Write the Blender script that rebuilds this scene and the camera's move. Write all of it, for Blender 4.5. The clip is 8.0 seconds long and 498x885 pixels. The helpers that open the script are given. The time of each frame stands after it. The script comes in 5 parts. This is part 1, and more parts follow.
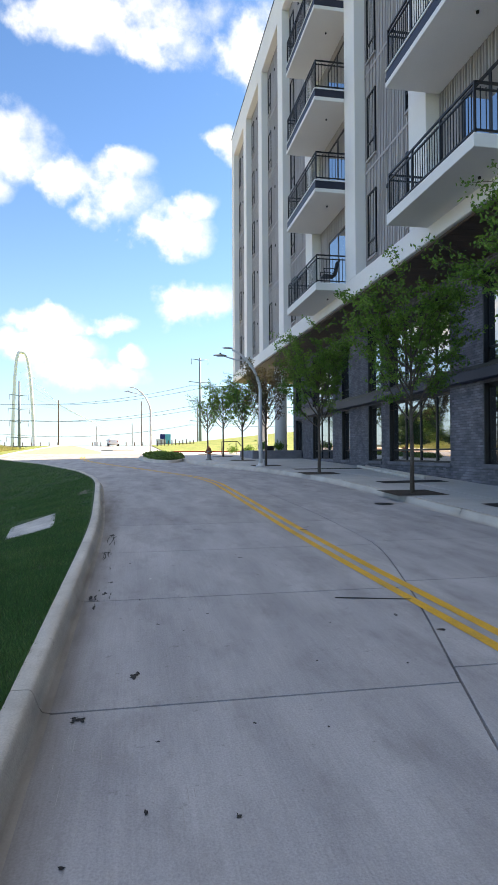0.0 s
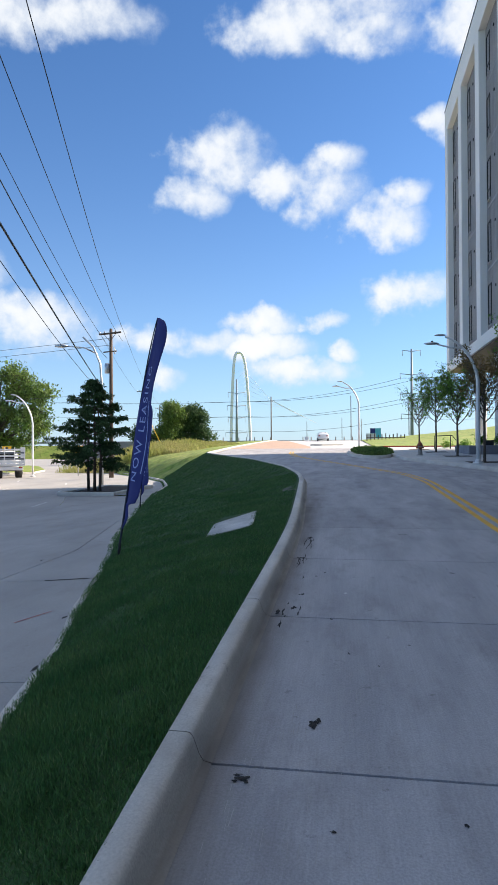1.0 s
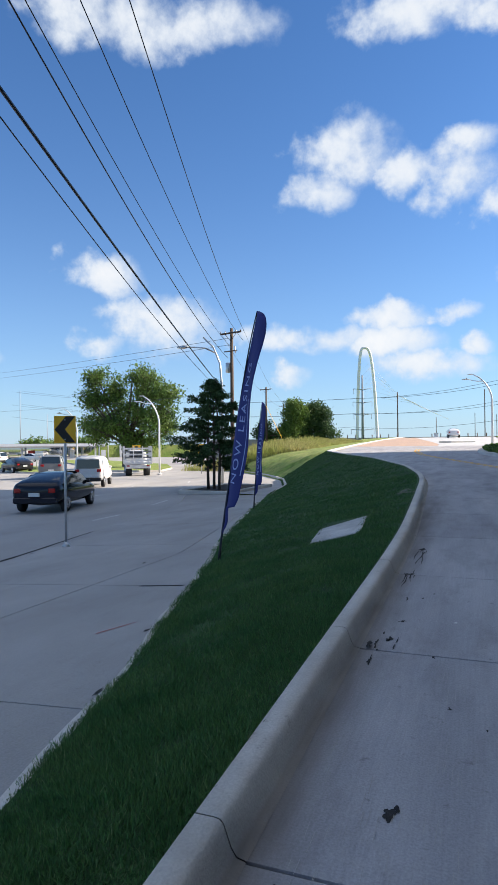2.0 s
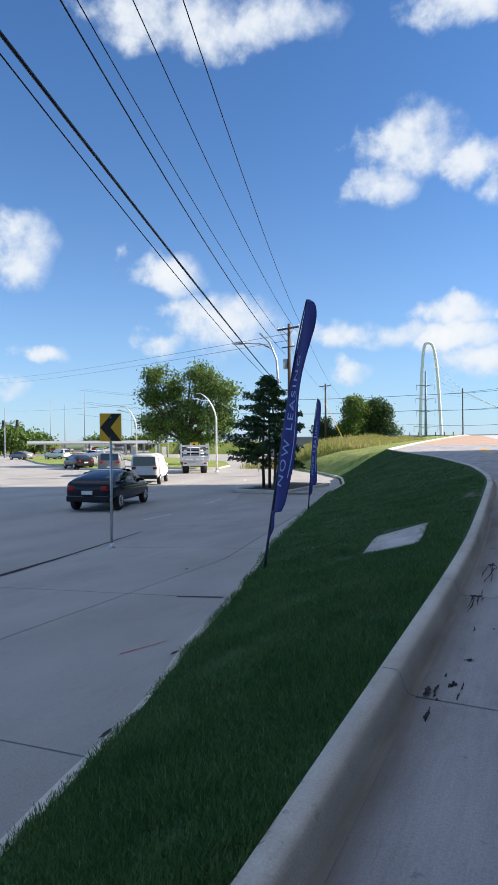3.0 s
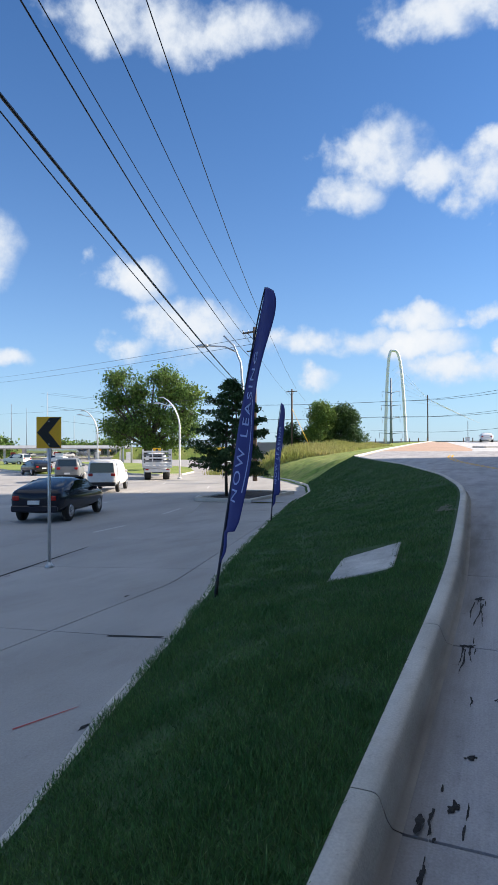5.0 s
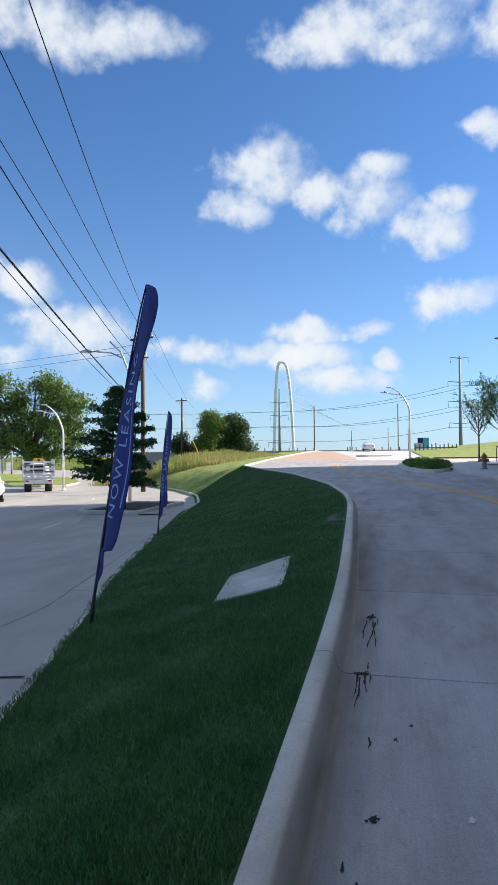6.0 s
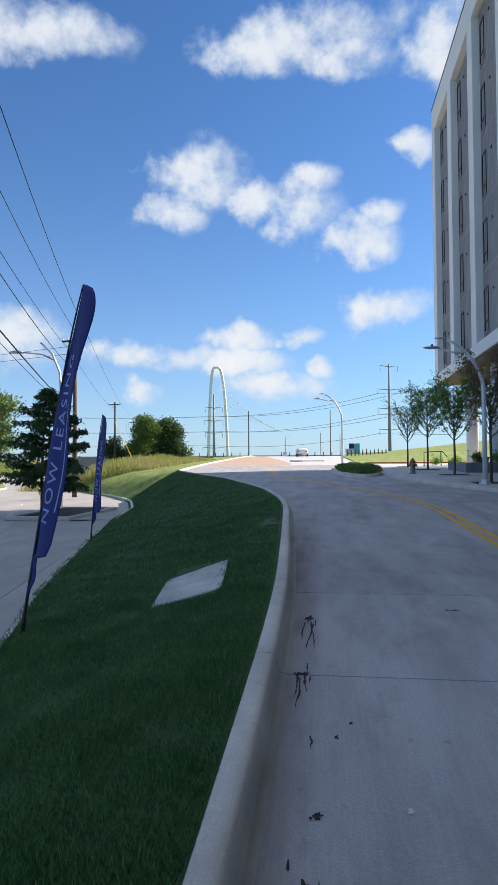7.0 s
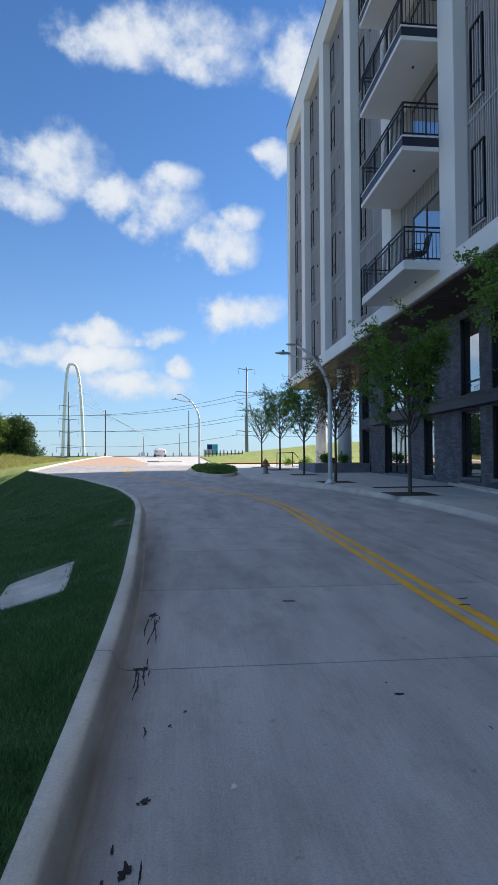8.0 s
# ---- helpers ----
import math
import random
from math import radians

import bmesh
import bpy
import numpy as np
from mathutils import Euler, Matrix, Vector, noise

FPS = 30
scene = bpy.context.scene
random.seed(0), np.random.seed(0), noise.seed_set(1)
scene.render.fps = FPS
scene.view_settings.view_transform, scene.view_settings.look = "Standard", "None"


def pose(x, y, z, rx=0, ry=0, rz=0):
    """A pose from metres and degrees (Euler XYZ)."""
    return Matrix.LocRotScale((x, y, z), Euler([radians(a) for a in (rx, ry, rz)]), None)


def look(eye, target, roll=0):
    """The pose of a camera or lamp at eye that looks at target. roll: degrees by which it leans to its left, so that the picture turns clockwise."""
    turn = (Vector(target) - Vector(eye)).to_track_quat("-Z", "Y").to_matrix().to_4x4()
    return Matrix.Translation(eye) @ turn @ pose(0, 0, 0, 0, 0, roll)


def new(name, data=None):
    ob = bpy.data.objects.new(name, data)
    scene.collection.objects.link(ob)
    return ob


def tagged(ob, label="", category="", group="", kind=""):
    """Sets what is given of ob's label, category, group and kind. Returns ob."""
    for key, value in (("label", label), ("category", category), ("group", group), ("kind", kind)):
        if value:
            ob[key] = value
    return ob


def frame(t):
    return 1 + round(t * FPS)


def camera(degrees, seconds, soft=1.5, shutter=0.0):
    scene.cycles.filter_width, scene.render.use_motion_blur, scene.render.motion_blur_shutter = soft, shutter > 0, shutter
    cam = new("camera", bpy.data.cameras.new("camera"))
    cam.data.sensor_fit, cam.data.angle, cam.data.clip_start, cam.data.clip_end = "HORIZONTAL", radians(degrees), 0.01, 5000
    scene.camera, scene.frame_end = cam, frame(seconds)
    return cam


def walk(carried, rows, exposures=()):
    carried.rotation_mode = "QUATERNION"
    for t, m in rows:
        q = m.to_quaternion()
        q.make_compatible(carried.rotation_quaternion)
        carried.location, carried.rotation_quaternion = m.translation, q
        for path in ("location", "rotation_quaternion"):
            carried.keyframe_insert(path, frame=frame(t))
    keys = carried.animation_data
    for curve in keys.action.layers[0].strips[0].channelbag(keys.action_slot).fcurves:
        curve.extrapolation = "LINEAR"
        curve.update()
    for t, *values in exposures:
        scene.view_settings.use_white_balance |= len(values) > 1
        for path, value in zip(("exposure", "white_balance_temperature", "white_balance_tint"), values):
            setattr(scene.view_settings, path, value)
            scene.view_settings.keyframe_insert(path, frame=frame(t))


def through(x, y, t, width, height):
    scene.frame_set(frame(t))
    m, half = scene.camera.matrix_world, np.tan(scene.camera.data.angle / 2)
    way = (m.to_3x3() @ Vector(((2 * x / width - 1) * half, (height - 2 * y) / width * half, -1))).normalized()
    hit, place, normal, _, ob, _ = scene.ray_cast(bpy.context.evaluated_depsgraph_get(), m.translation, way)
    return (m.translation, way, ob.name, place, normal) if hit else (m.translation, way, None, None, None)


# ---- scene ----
cam = camera(43.8, 8.0, soft=1.1)
PATH = [
    (0, (-0.732, -0.037, 1.506), (-0.373, 1.93, 1.538), -0.3),
    (0.5, (-0.534, 0.32, 1.543), (-0.418, 2.317, 1.57), -0.5),
    (1, (-0.559, 0.731, 1.552), (-0.87, 2.707, 1.569), -0.3),
    (1.5, (-0.537, 1.074, 1.565), (-1.113, 2.989, 1.575), -0.0),
    (2, (-0.362, 1.506, 1.596), (-1.064, 3.379, 1.608), -0.6),
    (3.5, (-0.582, 2.605, 1.638), (-1.492, 4.386, 1.639), -0.2),
    (4, (-0.715, 2.921, 1.639), (-1.577, 4.726, 1.641), -0.1),
    (5.5, (-0.829, 3.803, 1.696), (-1.492, 5.69, 1.733), -0.3),
    (6, (-0.9, 4.052, 1.692), (-1.348, 6.001, 1.742), -0.4),
    (6.5, (-0.925, 4.071, 1.69), (-1.233, 6.046, 1.75), -0.3),
    (7, (-0.953, 4.035, 1.677), (-1.192, 6.02, 1.742), -0.3),
    (7.5, (-0.906, 4.017, 1.653), (-1.094, 6.007, 1.719), -0.3),
    (8, (-0.823, 3.913, 1.664), (-0.61, 5.9, 1.729), -0.2),
]
EXPOSURES = [(0.0, 1.52, 7900, 12), (0.4, 1.4, 7700, 12), (0.8, 1.1, 7000, 11), (1.2, 0.88, 6600, 10), (2.0, 0.82, 6500, 10), (6.0, 0.8, 6500, 10), (8.0, 0.72, 6500, 10)]
walk(cam, [(t, look(eye, target, roll)) for t, eye, target, roll in PATH], EXPOSURES)
# ---- world ----
SUN_AZ, SUN_EL = 60.0, 29.0          # degrees from +y towards +x, and above the horizon


def sun_way():
    a, e = radians(SUN_AZ), radians(SUN_EL)
    return Vector((math.sin(a) * math.cos(e), math.cos(a) * math.cos(e), math.sin(e)))


# fair-weather clouds: azimuth, elevation, half width, half height in degrees
CLOUDS = [(-11.5, 24.9, 4.5, 2.7), (-14.6, 22.0, 3.8, 1.5), (-6.4, 23.2, 3.0, 1.5), (-2.0, 22.7, 4.0, 2.7), (-0.5, 24.7, 2.2, 1.6), (3.4, 19.9, 4.0, 2.1), (5.8, 21.7, 2.4, 1.3), (8.1, 26.5, 2.0, 1.1),
          (6.2, 13.8, 4.1, 1.7), (-7.8, 11.5, 3.7, 1.2), (-15.1, 9.8, 6.9, 1.3), (-7.5, 9.0, 3.7, 1.9), (-4.2, 6.7, 5.3, 1.5), (-2.4, 11.4, 2.4, 0.8), (-0.2, 8.6, 1.7, 1.0), (-16.4, 6.4, 1.6, 1.0),
          (-33.2, 15.2, 3.6, 2.0), (-28.4, 11.1, 5.4, 2.5), (-34.4, 9.4, 2.4, 1.1), (-32.9, 34.5, 8.5, 2.4), (-24.0, 34.5, 6.0, 2.2), (-7.1, 34.0, 5.4, 1.8), (-0.9, 35.3, 8.3, 2.1), (3.1, 33.4, 4.4, 1.8),
          (-46.4, 16.5, 3.1, 3.0), (-44.7, 8.1, 2.0, 0.8), (-47.5, 5.2, 1.6, 0.9), (14.0, 33.0, 6.9, 3.4), (-62.0, 24.0, 9.0, 4.0), (40.0, 24.0, 9.0, 5.0), (-95.0, 20.0, 14.0, 5.0), (100.0, 30.0, 16.0, 6.0),
          (150.0, 24.0, 14.0, 5.0), (-150.0, 26.0, 14.0, 5.0), (30.0, 52.0, 12.0, 6.0), (-70.0, 55.0, 16.0, 8.0), (170.0, 60.0, 20.0, 8.0)]


def make_world():
    world = bpy.data.worlds.new("sky")
    scene.world = world
    world.use_nodes = True
    nt = world.node_tree
    bg = nt.nodes["Background"]

    def node(kind):
        return nt.nodes.new(kind)

    def calc(op, a, b=None, c=None, clamp=False):
        n = nt.nodes.new("ShaderNodeMath")
        n.operation, n.use_clamp = op, clamp
        for i, v in enumerate((a, b, c)):
            if v is None:
                continue
            if isinstance(v, (int, float)):
                n.inputs[i].default_value = v
            else:
                nt.links.new(v, n.inputs[i])
        return n.outputs[0]

    sky = node("ShaderNodeTexSky")
    sky.sky_type, sky.sun_disc = "NISHITA", False
    sky.sun_elevation, sky.sun_rotation = radians(SUN_EL), radians(SUN_AZ)
    sky.air_density, sky.dust_density, sky.ozone_density = 1.0, 0.3, 4.0
    tc = node("ShaderNodeTexCoord")
    sep = node("ShaderNodeSeparateXYZ")
    nt.links.new(tc.outputs["Generated"], sep.inputs[0])
    az = calc("MULTIPLY", calc("ARCTAN2", sep.outputs[0], sep.outputs[1]), 57.2958)
    el = calc("MULTIPLY", calc("ARCSINE", sep.outputs[2]), 57.2958)
    noises = []
    for scale, detail in ((9.0, 8.0), (26.0, 7.0)):
        n = node("ShaderNodeTexNoise")
        n.inputs["Scale"].default_value, n.inputs["Detail"].default_value, n.inputs["Roughness"].default_value = scale, detail, 0.58
        nt.links.new(tc.outputs["Generated"], n.inputs["Vector"])
        noises.append(n.outputs["Fac"])
    warp = []
    for shift, amount in ((0.0, 6.0), (5.0, 3.8)):
        n, mv = node("ShaderNodeTexNoise"), node("ShaderNodeMapping")
        mv.inputs["Location"].default_value = (shift, shift, shift)
        n.inputs["Scale"].default_value, n.inputs["Detail"].default_value, n.inputs["Roughness"].default_value = 13.0, 5.0, 0.55
        nt.links.new(tc.outputs["Generated"], mv.inputs["Vector"])
        nt.links.new(mv.outputs[0], n.inputs["Vector"])
        warp.append(calc("MULTIPLY_ADD", n.outputs["Fac"], amount, -amount / 2))
    raw_el = el
    az, el = calc("ADD", az, warp[0]), calc("ADD", el, warp[1])
    best = None
    for a, e, w, h in CLOUDS:
        d = calc("ADD", calc("POWER", calc("ABSOLUTE", calc("MULTIPLY_ADD", az, 1 / w, -a / w)), 2.0), calc("POWER", calc("ABSOLUTE", calc("MULTIPLY_ADD", el, 1 / h, -e / h)), 2.0))
        v = calc("SUBTRACT", 1.0, d)
        best = v if best is None else calc("MAXIMUM", best, v)
    high = calc("MULTIPLY_ADD", el, 0.07, -3.6)          # extra cloud cover overhead, out of view, added to brighten the shaded ground
    body = calc("MAXIMUM", calc("MAXIMUM", best, calc("MINIMUM", high, 0.9)), -3.0)
    rough = calc("ADD", calc("MULTIPLY_ADD", noises[0], 4.0, -1.95), calc("MULTIPLY_ADD", noises[1], 2.8, -1.4))
    dens = calc("ADD", calc("MULTIPLY", body, 1.15), rough)
    soft = node("ShaderNodeMapRange")
    soft.interpolation_type = "SMOOTHSTEP"
    for key, v in (("From Min", -0.5), ("From Max", 1.5), ("To Min", 0.0), ("To Max", 0.94)):
        soft.inputs[key].default_value = v
    nt.links.new(dens, soft.inputs["Value"])
    haze = calc("MULTIPLY", calc("POWER", 2.718, calc("MULTIPLY", calc("ABSOLUTE", raw_el), -1 / 9.0)), 0.75)
    mix1 = node("ShaderNodeMix")
    mix1.data_type = "RGBA"
    nt.links.new(haze, mix1.inputs[0])
    tint = node("ShaderNodeMix")
    tint.data_type, tint.blend_type = "RGBA", "MULTIPLY"
    tint.inputs[0].default_value = 1.0
    tint.inputs[7].default_value = SKY_TINT
    nt.links.new(sky.outputs[0], tint.inputs[6])
    nt.links.new(tint.outputs[2], mix1.inputs[6])
    mix1.inputs[7].default_value = (4.0, 5.1, 6.3, 1)
    mix2 = node("ShaderNodeMix")
    mix2.data_type = "RGBA"
    nt.links.new(soft.outputs[0], mix2.inputs[0])
    nt.links.new(mix1.outputs[2], mix2.inputs[6])
    shade = node("ShaderNodeMix")
    shade.data_type = "RGBA"
    lum = node("ShaderNodeMapRange")
    lum.inputs["From Min"].default_value, lum.inputs["From Max"].default_value = 0.2, 2.2
    nt.links.new(dens, lum.inputs["Value"])
    nt.links.new(lum.outputs[0], shade.inputs[0])
    shade.inputs[6].default_value, shade.inputs[7].default_value = (4.6, 5.3, 6.2, 1), (6.4, 6.5, 6.6, 1)
    nt.links.new(shade.outputs[2], mix2.inputs[7])
    nt.links.new(mix2.outputs[2], bg.inputs["Color"])
    bg.inputs["Strength"].default_value = SKY_POWER
    lamp = new("sun", bpy.data.lights.new("sun", "SUN"))
    lamp.data.energy, lamp.data.angle, lamp.data.color = SUN_POWER, radians(0.6), (1.0, 0.87, 0.72)
    lamp.matrix_world = look(sun_way() * 100, (0, 0, 0))


SKY_TINT = (0.58, 0.88, 1.16, 1)
SKY_POWER, SUN_POWER = 0.085, 5.6
make_world()


# ---- materials ----
def surface(name, a, b, scale=1.0, rough=0.8, bump=0.15, grain=60.0, metal=0.0, stretch=(1, 1, 1), vary=0.0, fine=0.25, spec=0.4):
    """Two colours mixed by broad patches, fine grain over them, and relief from the grain."""
    m = bpy.data.materials.new(name)
    m.use_nodes = True
    nt = m.node_tree
    p = nt.nodes["Principled BSDF"]
    geo = nt.nodes.new("ShaderNodeNewGeometry")
    mp = nt.nodes.new("ShaderNodeMapping")
    mp.inputs["Scale"].default_value = stretch
    nt.links.new(geo.outputs["Position"], mp.inputs["Vector"])
    big, small = nt.nodes.new("ShaderNodeTexNoise"), nt.nodes.new("ShaderNodeTexNoise")
    big.inputs["Scale"].default_value, big.inputs["Detail"].default_value = scale, 6
    small.inputs["Scale"].default_value, small.inputs["Detail"].default_value = grain, 4
    nt.links.new(mp.outputs[0], big.inputs["Vector"])
    nt.links.new(geo.outputs["Position"], small.inputs["Vector"])
    rng = nt.nodes.new("ShaderNodeMapRange")
    rng.inputs["From Min"].default_value, rng.inputs["From Max"].default_value = 0.32, 0.68
    nt.links.new(big.outputs["Fac"], rng.inputs["Value"])
    mix = nt.nodes.new("ShaderNodeMix")
    mix.data_type = "RGBA"
    mix.inputs[6].default_value, mix.inputs[7].default_value = (*a, 1), (*b, 1)
    nt.links.new(rng.outputs[0], mix.inputs[0])
    val = nt.nodes.new("ShaderNodeMapRange")
    val.inputs["From Min"].default_value, val.inputs["From Max"].default_value = 0.25, 0.75
    val.inputs["To Min"].default_value, val.inputs["To Max"].default_value = 1 - fine, 1 + fine
    nt.links.new(small.outputs["Fac"], val.inputs["Value"])
    hsv = nt.nodes.new("ShaderNodeHueSaturation")
    nt.links.new(mix.outputs[2], hsv.inputs["Color"])
    out = val.outputs[0]
    if vary:
        info = nt.nodes.new("ShaderNodeObjectInfo")
        mul = nt.nodes.new("ShaderNodeMath")
        mul.operation = "MULTIPLY_ADD"
        nt.links.new(info.outputs["Random"], mul.inputs[0])
        mul.inputs[1].default_value, mul.inputs[2].default_value = vary * 2, 1 - vary
        both = nt.nodes.new("ShaderNodeMath")
        both.operation = "MULTIPLY"
        nt.links.new(mul.outputs[0], both.inputs[0])
        nt.links.new(out, both.inputs[1])
        out = both.outputs[0]
    nt.links.new(out, hsv.inputs["Value"])
    nt.links.new(hsv.outputs[0], p.inputs["Base Color"])
    p.inputs["Roughness"].default_value, p.inputs["Metallic"].default_value = rough, metal
    p.inputs["Specular IOR Level"].default_value = spec
    if bump:
        bp = nt.nodes.new("ShaderNodeBump")
        bp.inputs["Strength"].default_value, bp.inputs["Distance"].default_value = bump, 0.02
        nt.links.new(small.outputs["Fac"], bp.inputs["Height"])
        nt.links.new(bp.outputs[0], p.inputs["Normal"])
    return m


def islands(m, amount):
    """Varies a material's value from loose piece to loose piece."""
    nt = m.node_tree
    p = nt.nodes["Principled BSDF"]
    src = p.inputs["Base Color"].links[0].from_socket
    geo = nt.nodes.new("ShaderNodeNewGeometry")
    mul = nt.nodes.new("ShaderNodeMath")
    mul.operation = "MULTIPLY_ADD"
    nt.links.new(geo.outputs["Random Per Island"], mul.inputs[0])
    mul.inputs[1].default_value, mul.inputs[2].default_value = amount * 2, 1 - amount
    hsv = nt.nodes.new("ShaderNodeHueSaturation")
    nt.links.new(src, hsv.inputs["Color"])
    nt.links.new(mul.outputs[0], hsv.inputs["Value"])
    nt.links.new(hsv.outputs[0], p.inputs["Base Color"])
    return m


def leafy(m, through=0.35):
    """Lets part of the light through thin leaves."""
    nt = m.node_tree
    p = nt.nodes["Principled BSDF"]
    tr = nt.nodes.new("ShaderNodeBsdfTranslucent")
    nt.links.new(p.inputs["Base Color"].links[0].from_socket, tr.inputs["Color"])
    mix = nt.nodes.new("ShaderNodeMixShader")
    mix.inputs[0].default_value = through
    nt.links.new(p.outputs[0], mix.inputs[1])
    nt.links.new(tr.outputs[0], mix.inputs[2])
    nt.links.new(mix.outputs[0], nt.nodes["Material Output"].inputs["Surface"])
    return m


def grimy(m, mask_of, color, strength=.85):
    """Adds street dirt over a material; mask_of builds the dirt's own outline from nodes."""
    nt = m.node_tree
    p = nt.nodes["Principled BSDF"]
    src = p.inputs["Base Color"].links[0].from_socket
    geo = nt.nodes.new("ShaderNodeNewGeometry")
    tex = nt.nodes.new("ShaderNodeTexNoise")
    mp = nt.nodes.new("ShaderNodeMapping")
    mp.inputs["Scale"].default_value = (7, 1.1, 3)
    tex.inputs["Scale"].default_value, tex.inputs["Detail"].default_value = 1.0, 8
    nt.links.new(geo.outputs["Position"], mp.inputs["Vector"])
    nt.links.new(mp.outputs[0], tex.inputs["Vector"])

    def calc(op, a, b, c=None, clamp=False):
        n = nt.nodes.new("ShaderNodeMath")
        n.operation, n.use_clamp = op, clamp
        for i, v in enumerate((a, b, c)):
            if v is None:
                continue
            if isinstance(v, (int, float)):
                n.inputs[i].default_value = v
            else:
                nt.links.new(v, n.inputs[i])
        return n.outputs[0]

    amount = mask_of(nt, geo, calc)
    rag = calc("MULTIPLY_ADD", tex.outputs["Fac"], 2.6, -1.3)
    fac = calc("MULTIPLY", calc("ADD", amount, calc("MULTIPLY", rag, calc("MULTIPLY", amount, calc("SUBTRACT", 1.35, amount)))), strength, clamp=True)
    mix = nt.nodes.new("ShaderNodeMix")
    mix.data_type = "RGBA"
    nt.links.new(fac, mix.inputs[0])
    nt.links.new(src, mix.inputs[6])
    mix.inputs[7].default_value = (*color, 1)
    nt.links.new(mix.outputs[2], p.inputs["Base Color"])
    return m


def weathered(m, stain, amount, streak=.08, scale=1.7):
    """Blotchy stains with ragged rims, and fine tooling streaks along the road."""
    nt = m.node_tree
    p = nt.nodes["Principled BSDF"]
    src = p.inputs["Base Color"].links[0].from_socket
    geo = nt.nodes.new("ShaderNodeNewGeometry")

    def noise(stretch, size, detail, lo, hi, to_lo, to_hi):
        mp, tex, rng = nt.nodes.new("ShaderNodeMapping"), nt.nodes.new("ShaderNodeTexNoise"), nt.nodes.new("ShaderNodeMapRange")
        mp.inputs["Scale"].default_value = stretch
        tex.inputs["Scale"].default_value, tex.inputs["Detail"].default_value, tex.inputs["Roughness"].default_value = size, detail, .68
        for key, v in (("From Min", lo), ("From Max", hi), ("To Min", to_lo), ("To Max", to_hi)):
            rng.inputs[key].default_value = v
        nt.links.new(geo.outputs["Position"], mp.inputs["Vector"])
        nt.links.new(mp.outputs[0], tex.inputs["Vector"])
        nt.links.new(tex.outputs["Fac"], rng.inputs["Value"])
        return rng.outputs[0]

    mix = nt.nodes.new("ShaderNodeMix")
    mix.data_type = "RGBA"
    nt.links.new(noise((1.3, .6, 1), scale, 12, .50, .72, 0, amount), mix.inputs[0])
    nt.links.new(src, mix.inputs[6])
    mix.inputs[7].default_value = (*stain, 1)
    spots = nt.nodes.new("ShaderNodeMix")
    spots.data_type = "RGBA"
    nt.links.new(noise((1, 1, 1), 9.0, 9, .63, .70, 0, amount * .9), spots.inputs[0])
    nt.links.new(mix.outputs[2], spots.inputs[6])
    spots.inputs[7].default_value = (*[v * .7 for v in stain], 1)
    hsv = nt.nodes.new("ShaderNodeHueSaturation")
    nt.links.new(spots.outputs[2], hsv.inputs["Color"])
    nt.links.new(noise((70, 2.2, 5), 1.0, 5, .3, .7, 1 - streak, 1 + streak), hsv.inputs["Value"])
    nt.links.new(hsv.outputs[0], p.inputs["Base Color"])
    return m


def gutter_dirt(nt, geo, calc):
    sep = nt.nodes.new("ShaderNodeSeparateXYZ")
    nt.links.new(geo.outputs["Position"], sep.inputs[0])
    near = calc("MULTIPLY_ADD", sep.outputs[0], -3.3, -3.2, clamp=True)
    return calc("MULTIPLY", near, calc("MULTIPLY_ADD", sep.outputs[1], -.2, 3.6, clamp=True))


def kerb_dirt(nt, geo, calc):
    at = nt.nodes.new("ShaderNodeAttribute")
    at.attribute_name = "dirt"
    return at.outputs["Fac"]


ROAD = surface("road_concrete", (.435, .428, .44), (.315, .308, .322), 1.1, .82, .25, 90, stretch=(2.2, .5, 1), vary=.05, fine=.16)
JOINT = surface("joint_filler", (.010, .010, .010), (.02, .019, .019), 2, .9, .1)
KERB = surface("kerb_concrete", (.62, .585, .535), (.51, .475, .43), 1.2, .85, .25, 80, vary=.04, fine=.14)
weathered(ROAD, (.20, .185, .185), .55, .07)
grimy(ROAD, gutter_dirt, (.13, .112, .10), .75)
weathered(KERB, (.36, .32, .28), .5, .03, 3.0)
grimy(KERB, kerb_dirt, (.17, .148, .132), .85)
WALKWAY = surface("pavement_concrete", (.56, .555, .55), (.47, .47, .465), .8, .8, .2, 80, vary=.05, fine=.12)
APRON = surface("apron_concrete", (.40, .39, .38), (.32, .31, .30), .6, .82, .25, 80, stretch=(1.4, .7, 1), vary=.05, fine=.15)
weathered(APRON, (.25, .235, .22), .45, .03, .9)
weathered(WALKWAY, (.36, .35, .34), .4, .02, .9)
PAD = weathered(surface("pad_concrete", (.62, .61, .59), (.34, .34, .34), 1.6, .85, .3, 60, fine=.2), (.2, .2, .18), .6, .02, 3.0)
STREET = surface("street_concrete", (.40, .385, .37), (.32, .31, .30), .35, .8, .2, 50, stretch=(1.6, .5, 1), fine=.15)
weathered(STREET, (.22, .21, .2), .4, .03, .5)
PAVER = surface("tan_paving", (.50, .34, .25), (.42, .30, .23), .4, .85, .2, 40, fine=.2)
YELLOW = surface("yellow_paint", (.80, .44, .035), (.62, .36, .055), 3, .65, .15, 70, fine=.25)
LANE = surface("white_paint", (.62, .62, .6), (.45, .45, .44), 3, .7, .15, 70, fine=.2)
TAR = surface("tar", (.022, .021, .022), (.04, .038, .038), 8, .8, .4, 50, spec=.2)
DRY = surface("thin_dry_turf", (.085, .105, .06), (.15, .15, .11), 6, .95, .5, 40, fine=.4)
SOIL = surface("soil", (.045, .033, .024), (.075, .055, .04), 3, .95, .5, 40, fine=.35)
